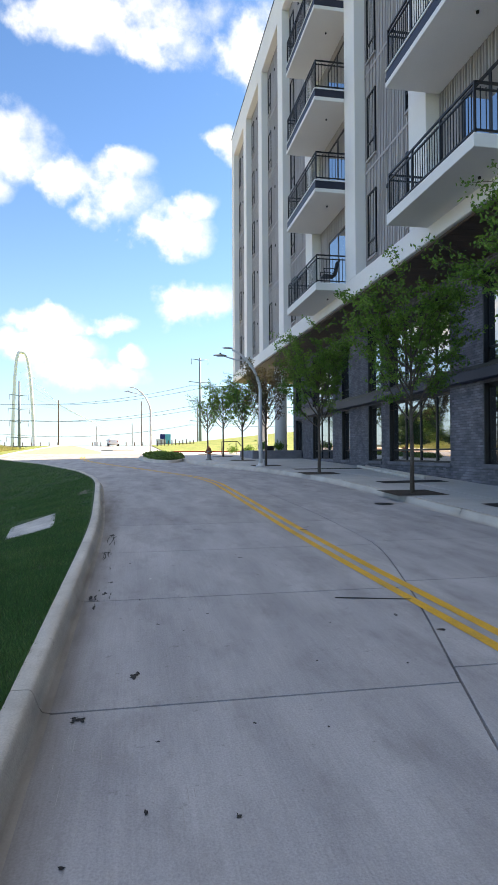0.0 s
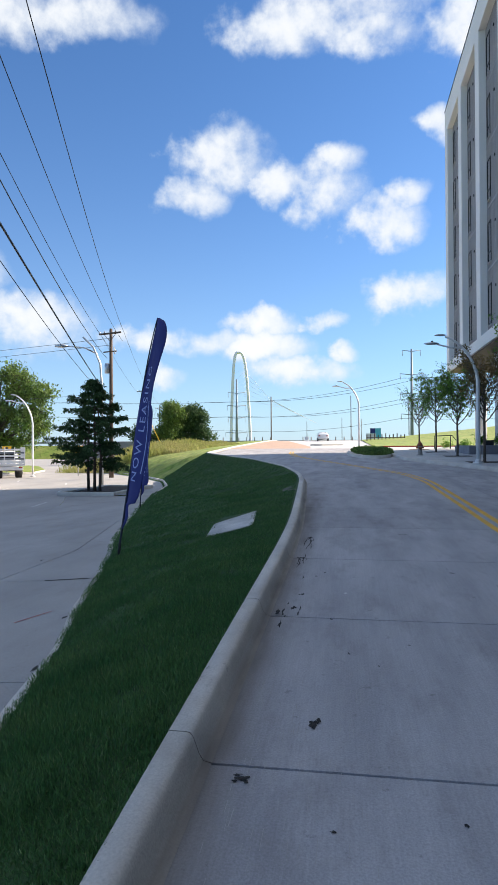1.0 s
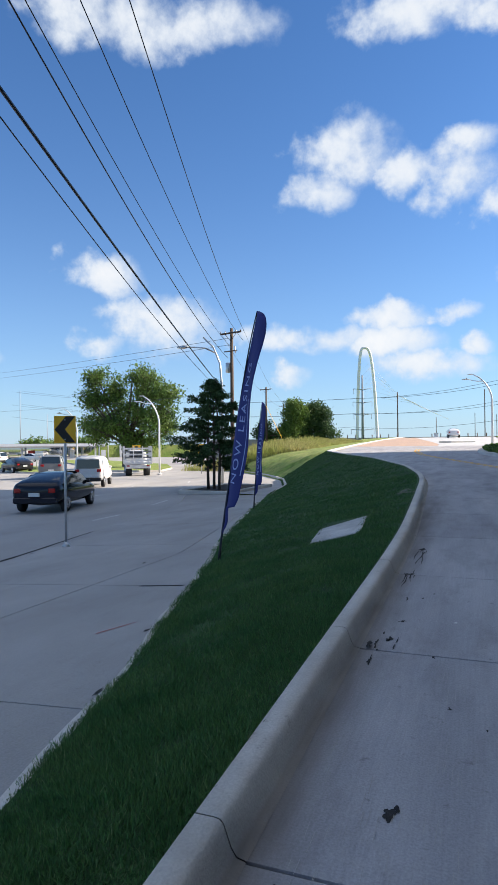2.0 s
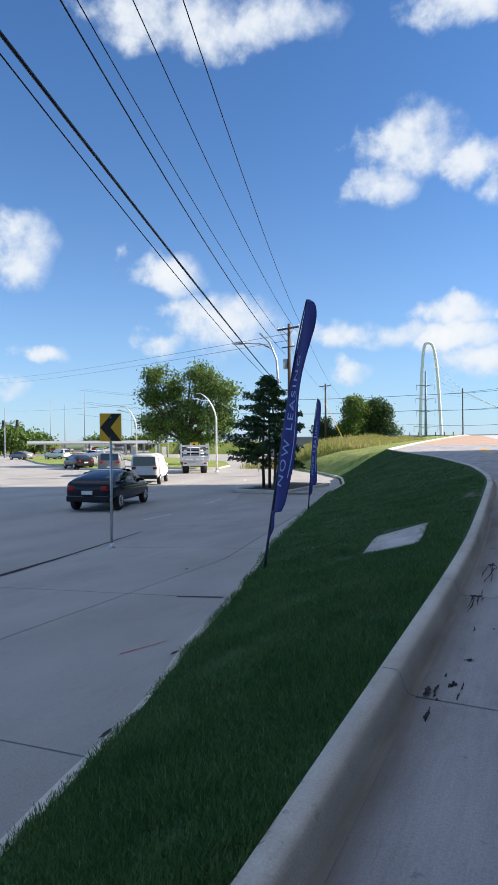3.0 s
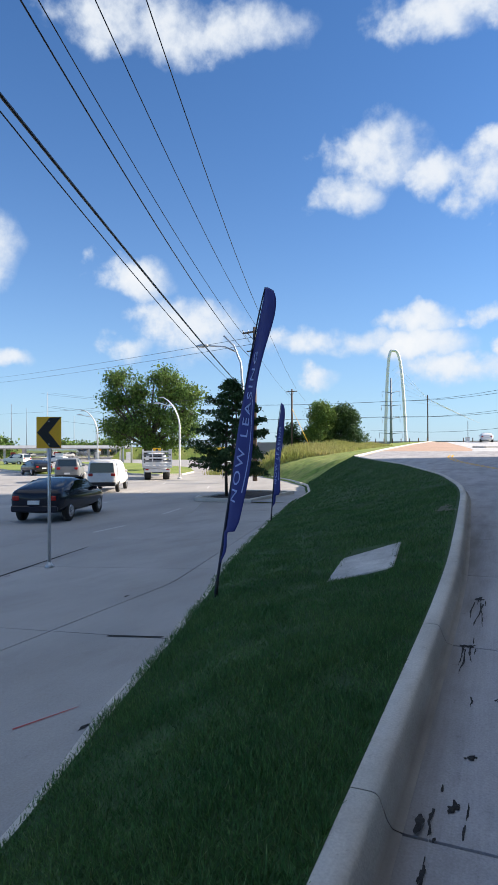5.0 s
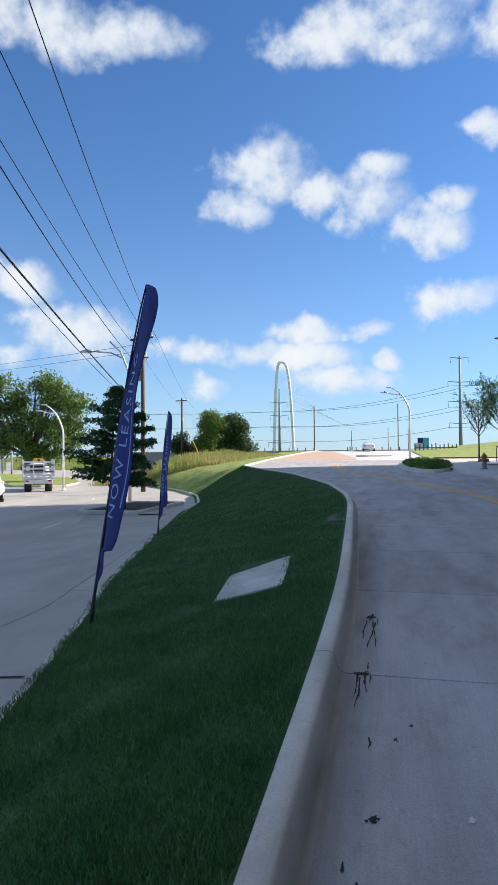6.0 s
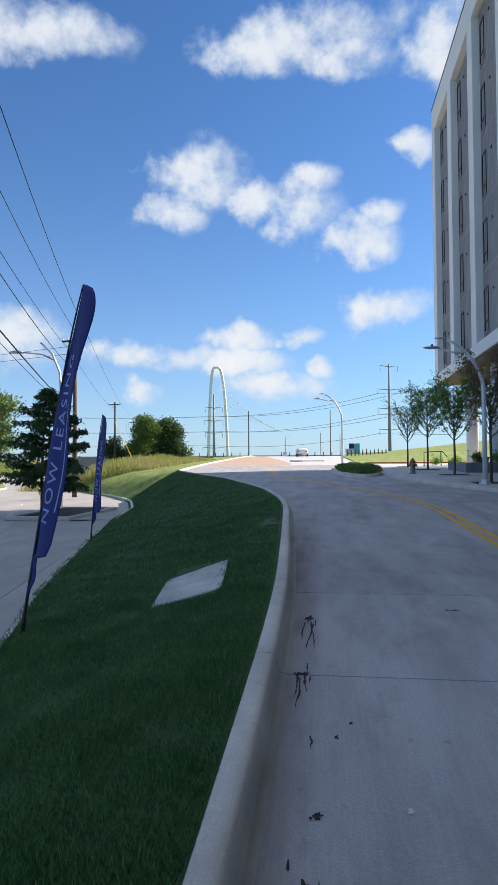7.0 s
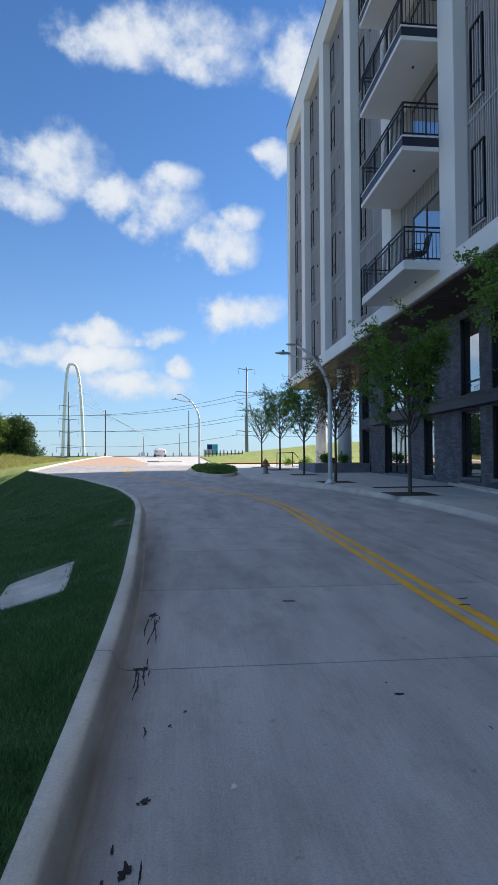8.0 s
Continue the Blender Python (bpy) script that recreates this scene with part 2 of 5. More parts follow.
TURF = surface("turf", (.024, .06, .018), (.042, .09, .026), 2.2, .95, .5, 50, fine=.4)
BLADE = leafy(islands(surface("grass_blade", (.046, .135, .038), (.094, .19, .058), 1.5, .65, 0, 30, fine=.25), .42), .3)
PALEBLADE = leafy(islands(surface("pale_grass_blade", (.14, .24, .09), (.2, .26, .11), 1.5, .65, 0, 30, fine=.25), .3), .3)
MEADOW = surface("meadow", (.15, .235, .035), (.27, .29, .075), .55, .95, .5, 3.0, fine=.45)
REED = leafy(islands(surface("tall_grass", (.29, .33, .08), (.46, .41, .18), .5, .8, 0, 12, fine=.2), .3), .35)
STUCCO = surface("white_stucco", (.82, .815, .80), (.75, .745, .73), .35, .9, .15, 70, fine=.05)
CLAD = surface("taupe_metal_siding", (.42, .395, .385), (.36, .335, .33), .5, .5, .05, 30, metal=.1, fine=.06)
NAVY = surface("dark_blue_trim", (.02, .024, .045), (.028, .032, .055), 1, .45, .05, 40)
BLACK = surface("black_metal", (.014, .014, .016), (.025, .025, .027), 2, .4, .05, 60, metal=.3)
SOFFIT = surface("brown_soffit_boards", (.085, .05, .036), (.055, .034, .027), .8, .6, .15, 40, stretch=(1, 9, 1), fine=.2)
BRICK = islands(surface("charcoal_brick", (.20, .20, .228), (.125, .128, .155), 2.0, .75, .35, 60, vary=.25, fine=.2), .25)
MORTAR = surface("mortar", (.10, .10, .11), (.075, .075, .085), 2, .95, .3, 60)
GALV = surface("galvanised_steel", (.55, .57, .59), (.45, .47, .49), 4, .38, .08, 60, metal=.75, fine=.1)
PALE = surface("pale_painted_steel", (.72, .73, .74), (.62, .63, .64), 3, .4, .05, 60, metal=.2, fine=.06)
BARK = surface("bark", (.075, .058, .045), (.12, .10, .085), 8, .95, .6, 40, stretch=(1, 1, .25), fine=.35)
LEAF = leafy(islands(surface("elm_leaf", (.085, .2, .03), (.16, .28, .05), .8, .6, 0, 20, fine=.15), .35), .5)
LEAFDARK = leafy(islands(surface("cypress_foliage", (.036, .08, .028), (.06, .115, .038), .8, .7, 0, 20, fine=.2), .35), .25)
LEAFOAK = leafy(islands(surface("pecan_leaf", (.075, .15, .03), (.15, .225, .05), .5, .6, 0, 20, fine=.2), .55), .3)
CLOTH = surface("blue_flag_cloth", (.019, .024, .14), (.026, .034, .18), 2.5, .75, .1, 120, fine=.08)
LETTER = surface("pale_print", (.33, .39, .66), (.27, .33, .58), 3, .7, 0, 60, fine=.05)
WOOD = surface("weathered_pole_wood", (.085, .06, .045), (.12, .09, .07), 5, .9, .5, 30, stretch=(1, 1, .15), fine=.3)
SIGN = surface("sign_yellow", (.9, .5, .02), (.84, .46, .02), 2, .45, .02, 50, fine=.05)
RUBBER = surface("tyre_rubber", (.018, .018, .018), (.026, .026, .026), 4, .8, .1, 60)
WHITEPAINT = surface("white_vehicle_paint", (.72, .72, .72), (.66, .66, .66), 1, .3, 0, 40, fine=.03)
DARKPAINT = surface("dark_blue_vehicle_paint", (.014, .017, .028), (.018, .021, .033), 1, .12, 0, 40, fine=.03, spec=.3)
BLACKPAINT = surface("black_vehicle_paint", (.010, .010, .012), (.014, .014, .016), 1, .2, 0, 40, fine=.03, spec=.6)
GREYPAINT = surface("grey_vehicle_paint", (.16, .17, .18), (.2, .21, .22), 1, .3, 0, 40, fine=.03)
REDLENS = surface("red_lens", (.35, .01, .01), (.28, .01, .01), 2, .25, 0, 60, fine=.05)
CHROME = surface("bright_alloy", (.6, .6, .62), (.5, .5, .52), 5, .25, .02, 60, metal=.9, fine=.05)
HYDRANT = surface("hydrant_orange_paint", (.33, .11, .05), (.26, .085, .04), 6, .55, .15, 60, fine=.15)
HYDSILVER = surface("hydrant_grey_paint", (.3, .3, .29), (.22, .22, .21), 6, .5, .15, 60, fine=.15)
ARCHWHITE = surface("bridge_white_steel", (.78, .79, .8), (.74, .75, .76), .05, .5, 0, 1, fine=.03)
FARGREY = surface("far_grey_wall", (.33, .32, .31), (.27, .265, .26), .2, .9, .1, 5, fine=.1)
FARSTEEL = surface("far_blue_grey_steel", (.27, .31, .36), (.23, .27, .32), .2, .6, 0, 5, fine=.05)
REDLEAF = leafy(islands(surface("russet_elm_leaf", (.15, .15, .05), (.2, .12, .06), .8, .6, 0, 20, fine=.15), .4), .45)
REDTRIM = surface("red_trim", (.5, .05, .04), (.42, .05, .04), 2, .5, 0, 20, fine=.05)
TEAL = surface("teal_panel", (.1, .5, .56), (.1, .44, .52), .2, .5, 0, 5, fine=.05)


def glass(name, color, rough, coat):
    m = bpy.data.materials.new(name)
    m.use_nodes = True
    nt = m.node_tree
    p = nt.nodes["Principled BSDF"]
    p.inputs["Base Color"].default_value = (*color, 1)
    p.inputs["Roughness"].default_value, p.inputs["Specular IOR Level"].default_value, p.inputs["IOR"].default_value = rough, 1.0, coat
    tex, bp = nt.nodes.new("ShaderNodeTexNoise"), nt.nodes.new("ShaderNodeBump")
    tex.inputs["Scale"].default_value = 0.9
    bp.inputs["Strength"].default_value, bp.inputs["Distance"].default_value = 0.06, 0.05
    nt.links.new(tex.outputs["Fac"], bp.inputs["Height"])
    nt.links.new(bp.outputs[0], p.inputs["Normal"])
    return m


GLASS = glass("window_glass", (.012, .016, .022), .03, 3.2)
GLASSDARK = glass("upper_window_glass", (.01, .013, .018), .04, 1.75)
CARGLASS = glass("vehicle_glass", (.006, .007, .008), .06, 1.5)


# ---- mesh helpers ----
def mesh_ob(name, verts, faces, material, parent=None, label="", smooth=False):
    me = bpy.data.meshes.new(name)
    me.from_pydata([tuple(v) for v in verts], [], [tuple(f) for f in faces])
    for m in (material if isinstance(material, (list, tuple)) else [material]):
        me.materials.append(m)
    if smooth:
        me.polygons.foreach_set("use_smooth", [True] * len(me.polygons))
    me.update()
    ob = new(name, me)
    if parent:
        ob.parent = parent
    return tagged(ob, label)


def quads(name, pts, material, parent=None, label=""):
    """Many loose four-cornered leaves: pts is an array of n x 4 x 3."""
    n = len(pts)
    me = bpy.data.meshes.new(name)
    me.vertices.add(n * 4)
    me.vertices.foreach_set("co", np.asarray(pts, dtype=np.float32).reshape(-1))
    me.loops.add(n * 4)
    me.loops.foreach_set("vertex_index", np.arange(n * 4, dtype=np.int32))
    me.polygons.add(n)
    me.polygons.foreach_set("loop_start", np.arange(0, n * 4, 4, dtype=np.int32))
    me.materials.append(material)
    me.update(calc_edges=True)
    ob = new(name, me)
    if parent:
        ob.parent = parent
    return tagged(ob, label)


def part(name, bm, material, parent=None, label="", smooth=False):
    me = bpy.data.meshes.new(name)
    bmesh.ops.recalc_face_normals(bm, faces=bm.faces)
    bm.to_mesh(me)
    bm.free()
    for m in (material if isinstance(material, (list, tuple)) else [material]):
        me.materials.append(m)
    if smooth:
        me.polygons.foreach_set("use_smooth", [True] * len(me.polygons))
    ob = new(name, me)
    if parent:
        ob.parent = parent
    return tagged(ob, label)


def box(bm, x0, y0, z0, x1, y1, z1, bevel=0.0):
    v = [bm.verts.new(p) for p in ((x0, y0, z0), (x1, y0, z0), (x1, y1, z0), (x0, y1, z0), (x0, y0, z1), (x1, y0, z1), (x1, y1, z1), (x0, y1, z1))]
    fs = [bm.faces.new([v[i] for i in f]) for f in ((0, 3, 2, 1), (4, 5, 6, 7), (0, 1, 5, 4), (1, 2, 6, 5), (2, 3, 7, 6), (3, 0, 4, 7))]
    if bevel:
        bmesh.ops.bevel(bm, geom=list({e for f in fs for e in f.edges}), offset=bevel, segments=1, affect="EDGES")


def slab(name, dims, material, parent=None, label="", bevel=0.0):
    bm = bmesh.new()
    box(bm, *dims, bevel)
    return part(name, bm, material, parent, label)


def tube(bm, pts, radii, n=8, caps=True):
    """A tapered tube along a line of points."""
    pts = [Vector(p) for p in pts]
    if isinstance(radii, (int, float)):
        radii = [radii] * len(pts)
    first = (pts[1] - pts[0]).normalized()
    u = first.orthogonal().normalized()
    rows = []
    for i, p in enumerate(pts):
        d = (pts[min(i + 1, len(pts) - 1)] - pts[max(i - 1, 0)]).normalized()
        u = (u - d * u.dot(d)).normalized()
        w = d.cross(u)
        rows.append([bm.verts.new(p + (u * math.cos(2 * math.pi * k / n) + w * math.sin(2 * math.pi * k / n)) * radii[i]) for k in range(n)])
    for a, b in zip(rows, rows[1:]):
        for k in range(n):
            bm.faces.new((a[k], a[(k + 1) % n], b[(k + 1) % n], b[k]))
    if caps:
        bm.faces.new(rows[0][::-1])
        bm.faces.new(rows[-1])


def pipe(name, pts, radii, material, parent=None, label="", n=8):
    bm = bmesh.new()
    tube(bm, pts, radii, n)
    return part(name, bm, material, parent, label, smooth=True)


def thing(name, at, label, category, group=""):
    ob = new(name)
    ob.location = at
    ob.empty_display_size = 0.2
    return tagged(ob, label, category, group)


def sheet(name, rows, material, kind="structure", label="", parent=None, smooth=True):
    verts, faces, n = [], [], len(rows[0])
    for r in rows:
        verts += r
    for j in range(len(rows) - 1):
        for i in range(n - 1):
            faces.append((j * n + i, j * n + i + 1, (j + 1) * n + i + 1, (j + 1) * n + i))
    ob = mesh_ob(name, verts, faces, material, parent, label, smooth)
    return tagged(ob, kind=kind) if kind else ob


# ---- plan ----
def curve(pts):
    """A smooth line x(y) through plan points, in order of y."""
    ys, xs = np.array([p[1] for p in pts], float), np.array([p[0] for p in pts], float)
    dense = np.arange(ys[0], ys[-1] + .01, .25)
    flat = np.interp(dense, ys, xs)
    k = np.hanning(13)[1:-1]
    soft = np.convolve(np.pad(flat, 5, mode="edge"), k / k.sum(), mode="valid")
    return lambda y: float(np.interp(y, dense, soft))


gutter_x = curve([(-1.25, -40), (-1.24, 9), (-1.28, 11), (-1.45, 14.4), (-1.68, 18.5), (-1.9, 20.4), (-2.75, 24.5), (-5.0, 31), (-8.0, 37), (-9.5, 40.5), (-11.0, 60), (-12.5, 85), (-14, 130)])
right_x = curve([(5.3, -40), (5.3, 18), (4.95, 20.5), (4.4, 24), (3.2, 28), (2.2, 31.8), (1.9, 36), (1.9, 130)])
bank_x = curve([(-1.8, -40), (-1.9, -1), (-2.2, 2), (-2.8, 4.5), (-3.13, 5.95), (-3.5, 7), (-4.3, 9.8), (-5.0, 12), (-5.4, 13), (-7.9, 22), (-9.9, 30), (-10.9, 35), (-12.9, 41), (-16.2, 47), (-20.5, 53), (-23.5, 60), (-29, 75), (-38, 100), (-47, 130)])
yellow_x = curve([(2.3, -40), (2.2, 0), (2.12, 4.3), (2.05, 5.7), (1.95, 8), (1.89, 10.4), (1.86, 14), (1.80, 19.3), (1.36, 22.3), (-.27, 27.3), (-1.93, 32.2), (-3.4, 37), (-4.2, 42), (-4.6, 50)])
gutter_street = curve([(-8.2, -40), (-8.6, 5), (-8.94, 9.9), (-9.5, 12.5), (-10.75, 17.5), (-12.04, 24.5), (-14, 29)])


def road_z(y):
    return float(np.interp(y, [-60, 4, 21, 52, 110, 140], [-2.3, 0, .612, 1.418, 2.75, 2.75]))


def street_z(x):
    return -.31 + .06 * (x + 4) if x > -11 else -.73


def swell(x, y):
    """The lawn's own unevenness."""
    return .035 * np.sin(1.9 * x + .6 * np.sin(.8 * y)) * np.sin(1.15 * y + .5 * x) + .016 * np.sin(3.4 * x + 1) * np.sin(2.6 * y + x)


def bank_z(u, y):
    """Height of the grass bank; u runs from the low edge to the kerb."""
    low, high = street_z(bank_x(y)), road_z(y) + .13
    hump = .05 * math.sin(math.pi * u) if y < 45 else 0.25 * math.sin(math.pi * u)
    steep = float(np.interp(y, [43, 58], [1, .35]))          # the mound rises quickly from the lane
    x = bank_x(y) + u * (gutter_x(y) - .194 - bank_x(y))
    return low + (high - low) * max(0, u) ** steep + hump * min(1, steep + .1) + float(swell(x, y)) * math.sin(math.pi * min(1, max(0, u)))


def on_bank(x, y):
    k = gutter_x(y) - .194
    return bank_z(min(1, max(0, (x - bank_x(y)) / (k - bank_x(y)))), y)


YS = list(np.arange(-40, 56, .5)) + list(np.arange(56, 131, 3.0))

# ground, far and near
sheet("ground", [[(x, y, -1.0 if y < 130 else 2.2) for x in (-4000, -600, -150, 60, 600, 4000)] for y in (-3000, -200, -41, 129, 131, 500, 4000)], MEADOW, label="")
sheet("road_bed", [[(gutter_x(y) - .1 + u * (max(right_x(y), 2) + .2 - gutter_x(y)), y, road_z(y) - .03) for u in np.linspace(0, 1, 9)] for y in YS], JOINT)
lawn = sheet("lawn_bank", [[(bank_x(y) + u * (gutter_x(y) - .194 - bank_x(y)), y, bank_z(u, y)) for u in np.linspace(0, 1, 21)] for y in YS if y < 42], TURF)
sheet("meadow_bank", [[(bank_x(y) + u * (gutter_x(y) - .194 - bank_x(y)), y, bank_z(u, y) - .004) for u in np.linspace(0, 1, 31)] for y in YS if y > 40.6], MEADOW)
sheet("street", [[(gutter_street(y), y, street_z(gutter_street(y)) - .002)] + [(x, y, street_z(x) - .003) for x in (-15, -20, -30, -60, -300)] for y in list(np.arange(-40, 30, 1.0)) + [34, 40, 50, 60, 80, 110, 200]], STREET)
sheet("side_lane", [[(bank_x(y) + .05, y, street_z(bank_x(y)) - .002), (-15 if y < 44 else bank_x(y) - 6, y, -.734)] for y in list(np.arange(29, 60, .5))], APRON)


# right side: plaza, levee
def levee_z(x, y):
    s = min(1, max(0, (x - 1) / 26)) ** 1.2
    k = min(1, max(0, (y - 52) / 55))
    return road_z(y) + .05 + 2.5 * s * k * k * (3 - 2 * k)


sheet("levee", [[(x, y, levee_z(x, y)) for x in (1.9, 3, 5, 8, 12, 16, 20, 25, 30, 40, 60, 100, 250)] for y in (46, 50, 54, 58, 62, 68, 74, 80, 88, 96, 104, 110, 130)], MEADOW)
sheet("plaza", [[(right_x(y) + .16 if y < 36 else 1.6, y, road_z(y) + .142), (42, y, road_z(y) + .16)] for y in YS if y < 52], WALKWAY)
# ---- paving, kerbs, grass ----
def share(name, me, parent, at=(0, 0, 0), turn=0.0):
    ob = new(name, me)
    ob.parent = parent
    ob.location, ob.rotation_euler = at, (0, 0, turn)
    return ob


def tile(name, x_of, y0, y1, z_of, material, parent, gap=.0055, nx=4, ny=4, deep=.028, edge=.004):
    """One cast slab between two plan lines, with its edges turned down into the joint."""
    a, b = x_of
    rows = []
    ys = [y0 + gap] + [y0 + gap + (y1 - y0 - 2 * gap) * (j / ny) for j in range(ny + 1)] + [y1 - gap]
    for j, y in enumerate(ys):
        rim_y = j in (0, len(ys) - 1)
        us = [0] + [i / nx for i in range(nx + 1)] + [1]
        row = []
        for i, u in enumerate(us):
            rim = rim_y or i in (0, len(us) - 1)
            x0, x1 = a(y) + gap, b(y) - gap
            yy = y if rim_y else min(max(y, ys[0] + edge), ys[-1] - edge)
            x = x0 + u * (x1 - x0) if i in (0, len(us) - 1) else x0 + edge + u * (x1 - x0 - 2 * edge)
            row.append((x, yy, z_of(x, yy) - (deep if rim else 0)))
        rows.append(row)
    return sheet(name, rows, material, kind="", parent=parent, smooth=False)


def kerb_line(name, x_of, side, joints, label_kind="structure", level=None):
    """A cast kerb in lengths; side -1: the back lies towards -x."""
    top = tagged(new(name), kind=label_kind)
    prof = [(.214, -.06), (.214, .135), (.204, .15), (.118, .15), (.096, .146), (.082, .132), (.072, .105), (.05, .045), (.028, .012), (-.014, .003)]
    for y0, y1 in zip(joints, joints[1:]):
        n = max(2, int((y1 - y0) / .5))
        verts, faces = [], []
        for j in range(n + 1):
            y = y0 + .004 + (y1 - y0 - .008) * j / n
            slope = (x_of(y + .2) - x_of(y - .2)) / .4
            nx, ny = 1 / math.hypot(1, slope), -slope / math.hypot(1, slope)
            for d, h in prof:
                verts.append((x_of(y) + side * d * nx, y + side * d * ny, (road_z(y) if level is None else level) + h))
        m = len(prof)
        for j in range(n):
            for i in range(m - 1):
                faces.append((j * m + i, j * m + i + 1, (j + 1) * m + i + 1, (j + 1) * m + i))
        faces += [tuple(range(m)), tuple(range(n * m, n * m + m))]
        ob = mesh_ob("kerb_segment", verts, faces, KERB, top, smooth=True)
        soil = ob.data.attributes.new("dirt", "FLOAT", "POINT")
        soil.data.foreach_set("value", [d * (1 if side < 0 else .35) for _ in range(n + 1) for d in (.1, .12, .02, .02, .04, .09, .2, .5, .95, .9)])
    return top


def patch(name, outline, z_of, material, lift=.004, label="", category="", kind="structure", parent=None):
    """A thin stain, marking or lid that follows the ground."""
    verts = [(x, y, z_of(x, y) + lift) for x, y in outline]
    n = len(verts)
    c = (sum(v[0] for v in verts) / n, sum(v[1] for v in verts) / n)
    verts.append((c[0], c[1], z_of(*c) + lift + .001))
    ob = mesh_ob(name, verts, [(i, (i + 1) % n, n) for i in range(n)], material, parent, label)
    return tagged(ob, category=category, kind=kind)


def blot(cx, cy, rx, ry, seed, n=22, rough=.45):
    r = random.Random(seed)
    ph = [r.uniform(0, 6.28) for _ in range(4)]
    out = []
    for i in range(n):
        a = 2 * math.pi * i / n
        k = 1 + rough * (math.sin(2 * a + ph[0]) * .4 + math.sin(3 * a + ph[1]) * .35 + math.sin(5 * a + ph[2]) * .3 + r.uniform(-.25, .25))
        out.append((cx + rx * k * math.cos(a), cy + ry * k * math.sin(a)))
    return out


def rz2(x, y):
    return road_z(y)


def sz2(x, y):
    return street_z(x)


JOINTS = [-1.1, 1.35] + [3.74 + 2.39 * k for k in range(0, 22)]
middle_x = curve([(-.4, -40), (-.3, -2), (1.1, 2.9), (2.0, 5.73), (2.72, 8.4), (2.8, 12), (2.6, 20), (1.6, 24), (0.2, 29), (-2.2, 35), (-4, 42), (-4.4, 130)])
road = tagged(new("road"), kind="structure")
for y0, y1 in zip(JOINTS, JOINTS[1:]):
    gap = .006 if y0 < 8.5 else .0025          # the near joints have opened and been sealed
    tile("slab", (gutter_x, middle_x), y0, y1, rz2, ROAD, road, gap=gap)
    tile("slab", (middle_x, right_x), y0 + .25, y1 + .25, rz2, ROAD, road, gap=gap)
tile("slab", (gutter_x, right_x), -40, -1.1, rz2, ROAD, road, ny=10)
tile("slab", (middle_x, right_x), -1.1, -.85, rz2, ROAD, road, ny=1)
# sunlit crossing: tan paving, pale concrete, and the rise to the crest
split = lambda y: gutter_x(y) + .55 * (right_x(y) - gutter_x(y)) * max(0.0, min(1.0, (130 - y) / 70))
tile("paving", (gutter_x, split), 44.0 + 7.5, 130, rz2, PAVER, road, nx=6, ny=24)
tile("slab", (split, right_x), 51.5, 130, rz2, WALKWAY, road, nx=6, ny=24)
kerb_line("kerb_left", gutter_x, -1, [-40, -1.1] + JOINTS[1:20] + [60, 85, 130])
kerb_line("kerb_right", right_x, 1, [-40, -1.1] + JOINTS[1:15] + [37.2])

kerb_line("kerb_lane", lambda y: bank_x(y) + .04, 1, [24.6 + 2.6 * k for k in range(12)], level=-.72)
sheet("apron_lip", [[(bank_x(y) - .045 + .02 * math.sin(y * 2.3), y, street_z(bank_x(y) - .05) + .004), (bank_x(y) - .035 + .02 * math.sin(y * 2.3), y, street_z(bank_x(y) - .04) + .012), (bank_x(y) + .12, y, street_z(bank_x(y)) + .016)] for y in np.arange(-6, 24.6, .25)], KERB)

walk_way = tagged(new("pavement"), kind="structure")
edge_in, edge_out = (lambda y: right_x(y) + .24), (lambda y: 8.88)
mid_in = lambda y: right_x(y) + 1.75
WALK_YS = [-6 + 1.55 * k for k in range(28)]
for y0, y1 in zip(WALK_YS, WALK_YS[1:]):
    tile("paving_slab", (edge_in, mid_in), y0, y1, lambda x, y: road_z(y) + .150, WALKWAY, walk_way, nx=2, ny=2)
    tile("paving_slab", (mid_in, edge_out), y0, y1, lambda x, y: road_z(y) + .154, WALKWAY, walk_way, nx=3, ny=2)

# yellow centre lines
for k, (d, w) in enumerate(((-.135, .055), (.075, .055))):
    ys = np.arange(-6, 46, .5)
    sheet("centre_line", [[(yellow_x(y) + d - w, y, road_z(y) + .004), (yellow_x(y) + d + w, y, road_z(y) + .004)] for y in ys], YELLOW)

# apron beside the lower street
apron = tagged(new("apron"), kind="structure")
mid_apron = lambda y: -5.72 - max(0, y - 12) * .22
AY = [-20, -10, -4, 1.2, 5.2, 9.2, 13.2, 17.2, 21.2, 25.2, 29.2]
ledge = lambda y: bank_x(y) + .06
for y0, y1 in zip(AY, AY[1:]):
    tile("apron_slab", (gutter_street, mid_apron), y0, y1, sz2, APRON, apron, nx=6, ny=6)
    tile("apron_slab", (mid_apron, ledge), y0, y1, sz2, APRON, apron, nx=3, ny=8)
sheet("apron_bed", [[(gutter_street(y) + u * (bank_x(y) + .3 - gutter_street(y)), y, street_z(gutter_street(y) + u * (bank_x(y) + .3 - gutter_street(y))) - .02) for u in np.linspace(0, 1, 13)] for y in np.arange(-40, 30, 1.0)], JOINT)

# lane dashes of the lower street
for x, y, a in ((-12.05, 18.9, 2), (-17.7, 26.1, 10), (-12.0, 15.2, 0), (-13.0, 24.5, 12), (-15.6, 31.5, 20), (-19.6, 33, 18), (-18.5, 38.5, 24), (-23.5, 41.5, 26)):
    c, s = math.cos(radians(a)), math.sin(radians(a))
    patch("lane_dash", [(x + u * c - v * s, y + u * s + v * c) for u, v in ((-.05, -1.1), (.05, -1.1), (.05, 1.1), (-.05, 1.1))], sz2, LANE)

